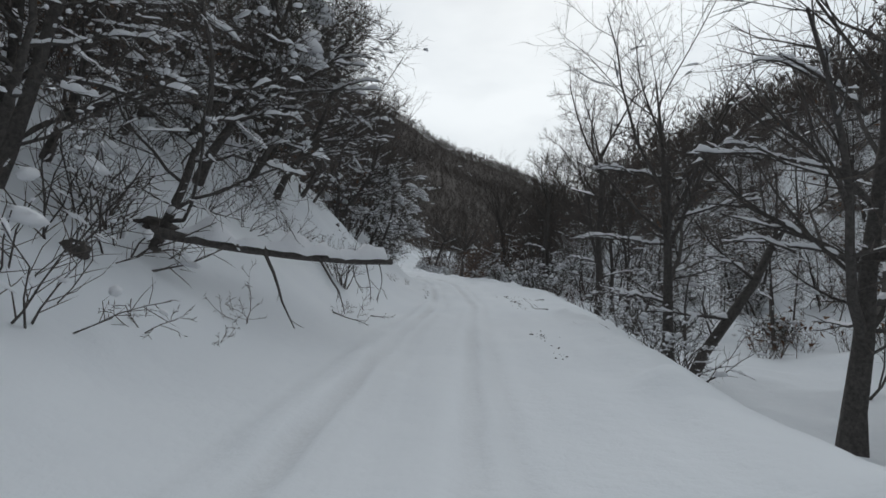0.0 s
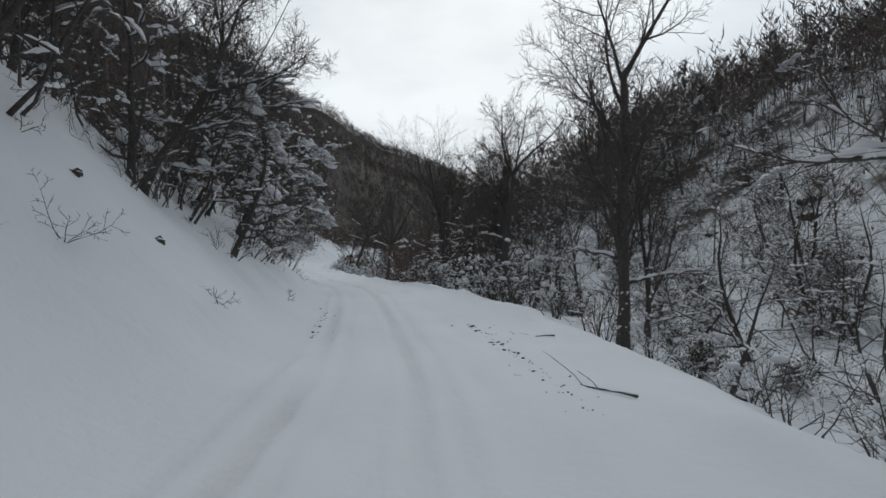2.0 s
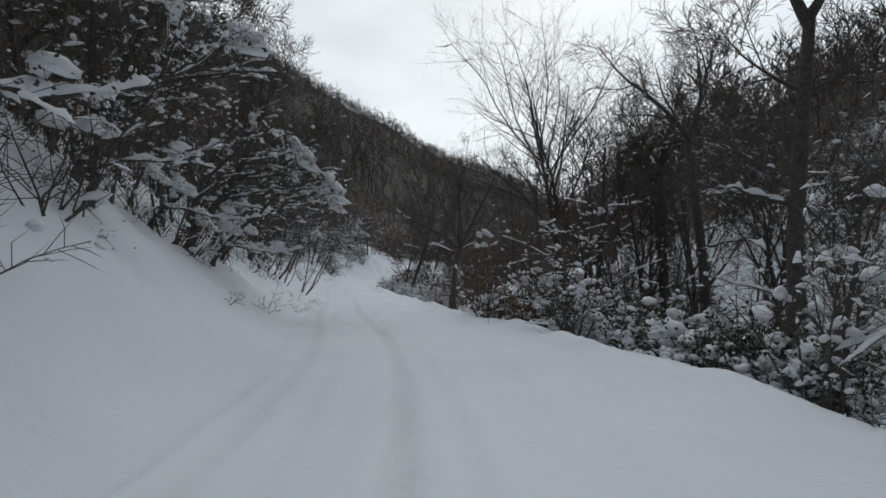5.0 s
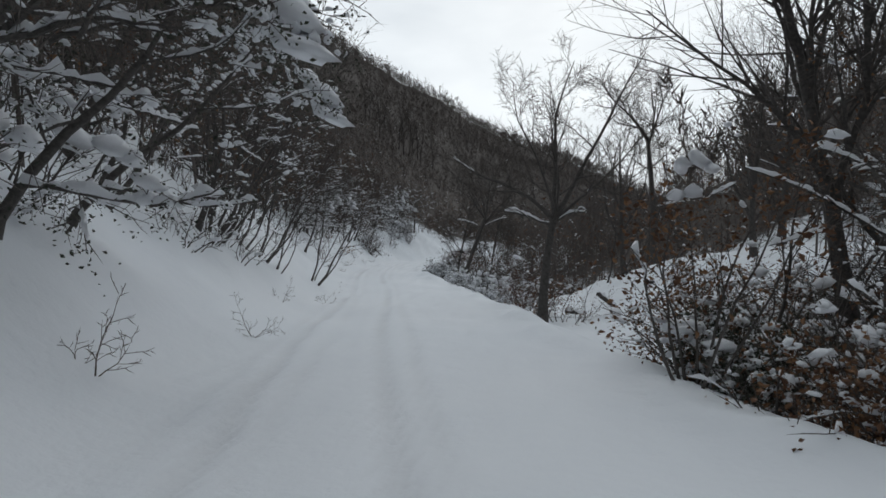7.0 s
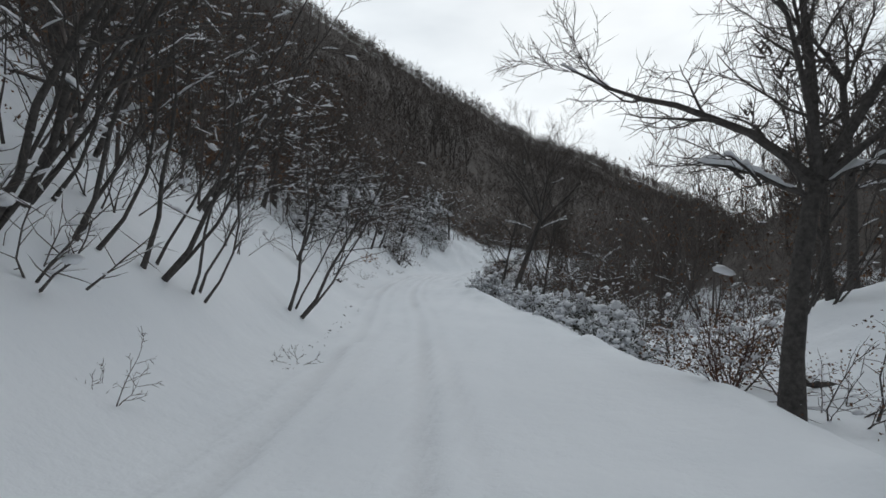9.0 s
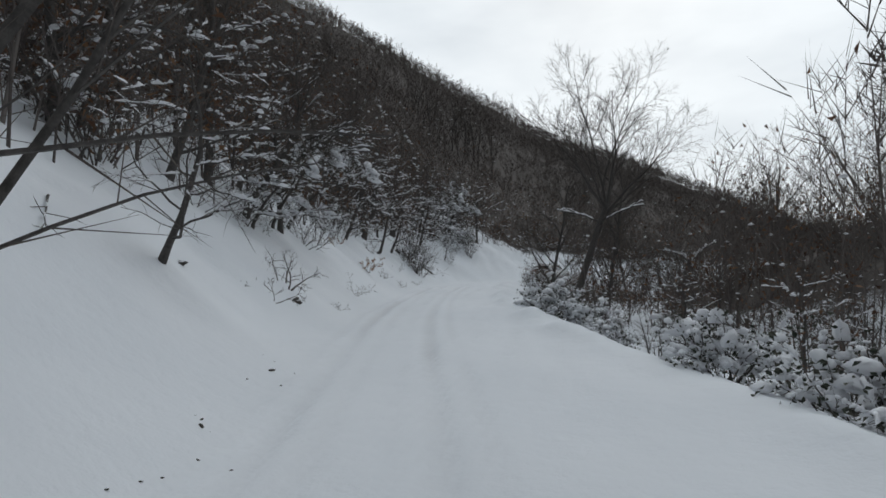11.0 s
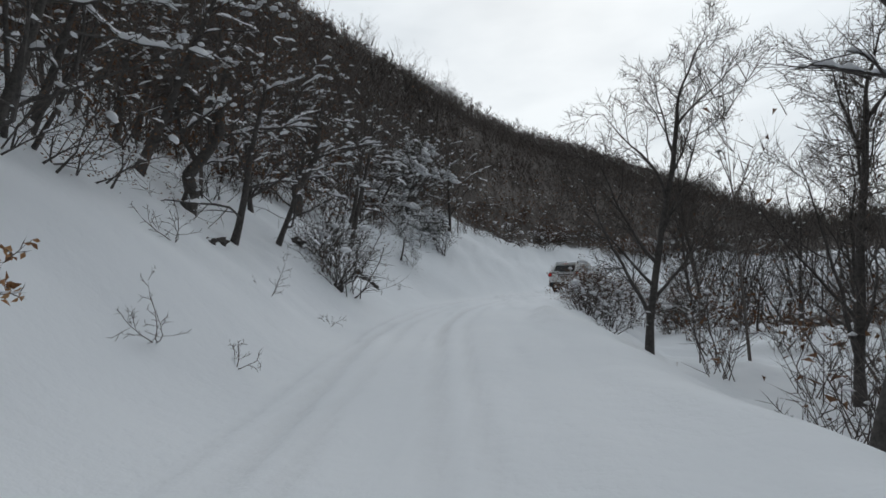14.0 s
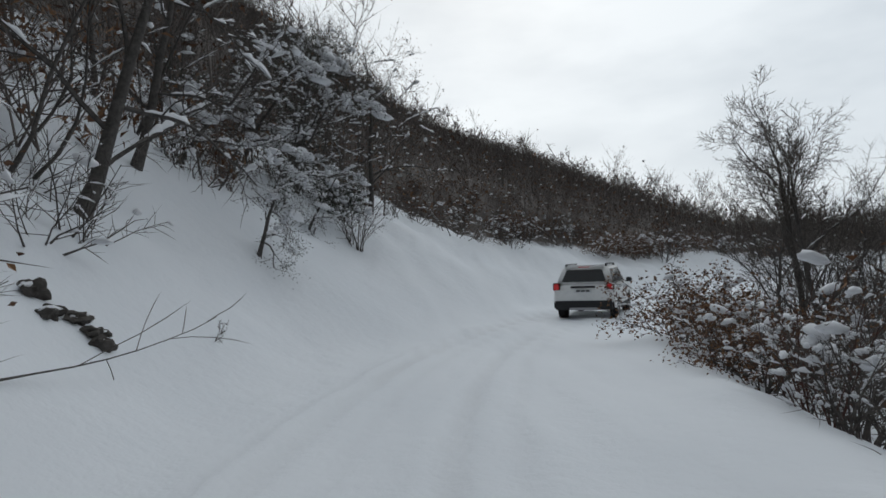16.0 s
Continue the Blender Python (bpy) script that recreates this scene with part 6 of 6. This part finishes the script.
def build_car():
    car = new("car")
    # lower body: side outline with wheel arches, drawn out to the car's width
    side = [(-2.10, 0.42), (-2.17, 0.60), (-2.16, 0.92), (-2.09, 1.07), (0.95, 1.07), (1.30, 1.05), (1.92, 0.95), (2.12, 0.82), (2.17, 0.55), (2.10, 0.36)]
    side += [p for p in arch(1.33, 0.39)] + [(0.9, 0.30), (-0.95, 0.30)] + [p for p in arch(-1.34, 0.39)]
    bm = bmesh.new()
    rings = []
    for x, squeeze in ((-0.90, 0.03), (-0.86, 0.0), (0.86, 0.0), (0.90, 0.03)):
        rings.append([bm.verts.new((x * (1.0 if z < 0.9 else 0.965), y * (1 - squeeze), z)) for y, z in side])
    n = len(side)
    for a, b in zip(rings, rings[1:]):
        for k in range(n):
            bm.faces.new((a[k], a[(k + 1) % n], b[(k + 1) % n], b[k]))
    bm.faces.new(rings[0][::-1])
    bm.faces.new(rings[-1])
    bmesh.ops.recalc_face_normals(bm, faces=bm.faces[:])
    body = part("body", bm, PAINT, car, "white painted body")
    # cabin
    low = [(-0.84, -2.07, 1.05), (0.84, -2.07, 1.05), (0.84, 1.02, 1.05), (-0.84, 1.02, 1.05)]
    top = [(-0.66, -1.76, 1.60), (0.66, -1.76, 1.60), (0.66, 0.22, 1.62), (-0.66, 0.22, 1.62)]
    bm = bmesh.new()
    v = [bm.verts.new(p) for p in low + top]
    for k in range(4):
        bm.faces.new((v[k], v[(k + 1) % 4], v[4 + (k + 1) % 4], v[4 + k]))
    bm.faces.new(v[4:])
    bm.faces.new(v[:4][::-1])
    bmesh.ops.recalc_face_normals(bm, faces=bm.faces[:])
    part("roof", bevelled(bm, 0.05, 3), PAINT, car, "white roof and pillars", smooth=True)

    def on(a, b, c, d, u, w):
        """A point of the quad a b c d: u along, w up."""
        a, b, c, d = map(Vector, (a, b, c, d))
        return a.lerp(b, u).lerp(d.lerp(c, u), w)

    rear = (low[0], low[1], top[1], top[0])
    part("rear_window", panel([on(*rear, u, w) for u, w in ((0.09, 0.20), (0.91, 0.20), (0.88, 0.84), (0.12, 0.84))], (0, -1, 0.55), 0.02), GLASS_DARK, car, "dark tinted rear window")
    front = (low[3], low[2], top[2], top[3])
    part("windscreen", panel([on(*front, u, w) for u, w in ((0.06, 0.06), (0.94, 0.06), (0.92, 0.92), (0.08, 0.92))], (0, 0.6, 0.8), 0.02), GLASS_DARK, car)
    for sx, quad in ((-1, (low[0], low[3], top[3], top[0])), (1, (low[1], low[2], top[2], top[1]))):
        for u0, u1, t0, t1 in ((0.10, 0.22, 0.16, 0.22), (0.25, 0.54, 0.25, 0.54), (0.57, 0.88, 0.57, 0.94)):
            part("side_window", panel([on(*quad, u0, 0.12), on(*quad, u1, 0.12), on(*quad, t1, 0.86), on(*quad, t0, 0.86)], (sx, 0, 0.3), 0.02), GLASS_DARK, car, "dark side window")
        rail = box((sx * 0.60 - 0.02, -1.55, 1.665), (sx * 0.60 + 0.02, 0.05, 1.695), 0.008)
        part("roof_rail", rail, TRIM_BLACK, car, "black roof rail")
        for y in (-1.5, 0.0):
            part("rail_foot", box((sx * 0.60 - 0.025, y - 0.05, 1.60), (sx * 0.60 + 0.025, y + 0.05, 1.67), 0.006), TRIM_BLACK, car)
        mirror = part("door_mirror", box((sx * 0.98 - 0.09, 0.70, 1.03), (sx * 0.98 + 0.09, 0.82, 1.18), 0.03), TRIM_BLACK, car, "black door mirror")
        part("mirror_arm", box((sx * 0.88 - 0.04, 0.74, 1.04), (sx * 0.88 + 0.04, 0.79, 1.08), 0.008), TRIM_BLACK, mirror)
        # lamps stand at the rear corners
        lamp = part("tail_light", box((sx * 0.79 - 0.09, -2.185, 0.93), (sx * 0.79 + 0.09, -2.04, 1.13), 0.02), LENS, car, "lit red tail light")
        part("lamp_surround", box((sx * 0.79 - 0.105, -2.175, 0.915), (sx * 0.79 + 0.105, -2.03, 1.145), 0.02), TRIM_BLACK, lamp)
        part("arch_trim", box((sx * 0.905 - 0.012, -0.93, 0.30), (sx * 0.905 + 0.012, 0.90, 0.44), 0.006), TRIM_BLACK, car, "black sill trim")
    part("rear_bumper", box((-0.88, -2.20, 0.34), (0.88, -1.98, 0.66), 0.05), TRIM_BLACK, car, "black plastic rear bumper")
    part("skid_plate", box((-0.42, -2.215, 0.33), (0.42, -2.05, 0.43), 0.02), ALLOY, car, "grey skid plate")
    part("front_bumper", box((-0.88, 1.95, 0.32), (0.88, 2.19, 0.56), 0.05), TRIM_BLACK, car)
    part("boot_handle", box((-0.36, -2.195, 0.985), (0.36, -2.14, 1.04), 0.012), TRIM_BLACK, car, "black boot handle strip")
    plate = part("number_plate", box((-0.26, -2.192, 0.845), (0.26, -2.155, 0.955), 0.004), PLATE_WHITE, car, "white number plate")
    for k in range(3):
        x = -0.14 + 0.14 * k
        part("plate_bar", box((x - 0.055, -2.198, 0.875), (x + 0.055, -2.188, 0.925), 0), TRIM_BLACK, plate)
    part("spoiler", box((-0.60, -1.86, 1.575), (0.60, -1.66, 1.625), 0.02), PAINT, car, "white roof spoiler")
    part("brake_light", box((-0.16, -1.872, 1.588), (0.16, -1.855, 1.606), 0), LENS, car, "high red brake light")
    part("wiper", box((-0.02, -2.03, 1.16), (0.36, -2.01, 1.18), 0.004), TRIM_BLACK, car)
    part("roof_snow", box((-0.56, -1.60, 1.625), (0.56, 0.0, 1.66), 0.015), SNOW_CAP, car, "thin snow on the roof")
    for sx in (-1, 1):
        for y in (-1.34, 1.33):
            bm = bmesh.new()
            bmesh.ops.create_cone(bm, cap_ends=True, segments=28, radius1=0.34, radius2=0.34, depth=0.22, matrix=Matrix.Translation((sx * 0.78, y, 0.33)) @ Matrix.Rotation(math.pi / 2, 4, 'Y'))
            bmesh.ops.bevel(bm, geom=[e for e in bm.edges if abs(e.verts[0].co.x - e.verts[1].co.x) < 1e-5], offset=0.03, segments=2, affect='EDGES')
            wheel = part("wheel", bm, TYRE, car, "black tyre packed with snow")
            bm = bmesh.new()
            bmesh.ops.create_cone(bm, cap_ends=True, segments=20, radius1=0.21, radius2=0.19, depth=0.02, matrix=Matrix.Translation((sx * 0.895, y, 0.33)) @ Matrix.Rotation(sx * math.pi / 2, 4, 'Y'))
            part("rim", bm, ALLOY, wheel, "grey alloy rim")
            bm = bmesh.new()
            for k in range(5):
                a = k * 2 * math.pi / 5
                q = Matrix.Translation((sx * 0.908, y, 0.33)) @ Matrix.Rotation(a, 4, 'X') @ Matrix.Translation((0, 0, 0.10)) @ Matrix.Diagonal((0.012, 0.035, 0.17, 1))
                bmesh.ops.create_cube(bm, size=1, matrix=q)
            part("spokes", bm, TRIM_BLACK, wheel)
    return tagged(car, "white compact estate car with black bumpers and lit tail lights", "car")


car = build_car()
car_x, car_y = -2.2, 120.7
car.matrix_world = Matrix.Translation((car_x, car_y, height(car_x, car_y) - 0.03)) @ pose(0, 0, 0, 1.2, 0, -27)
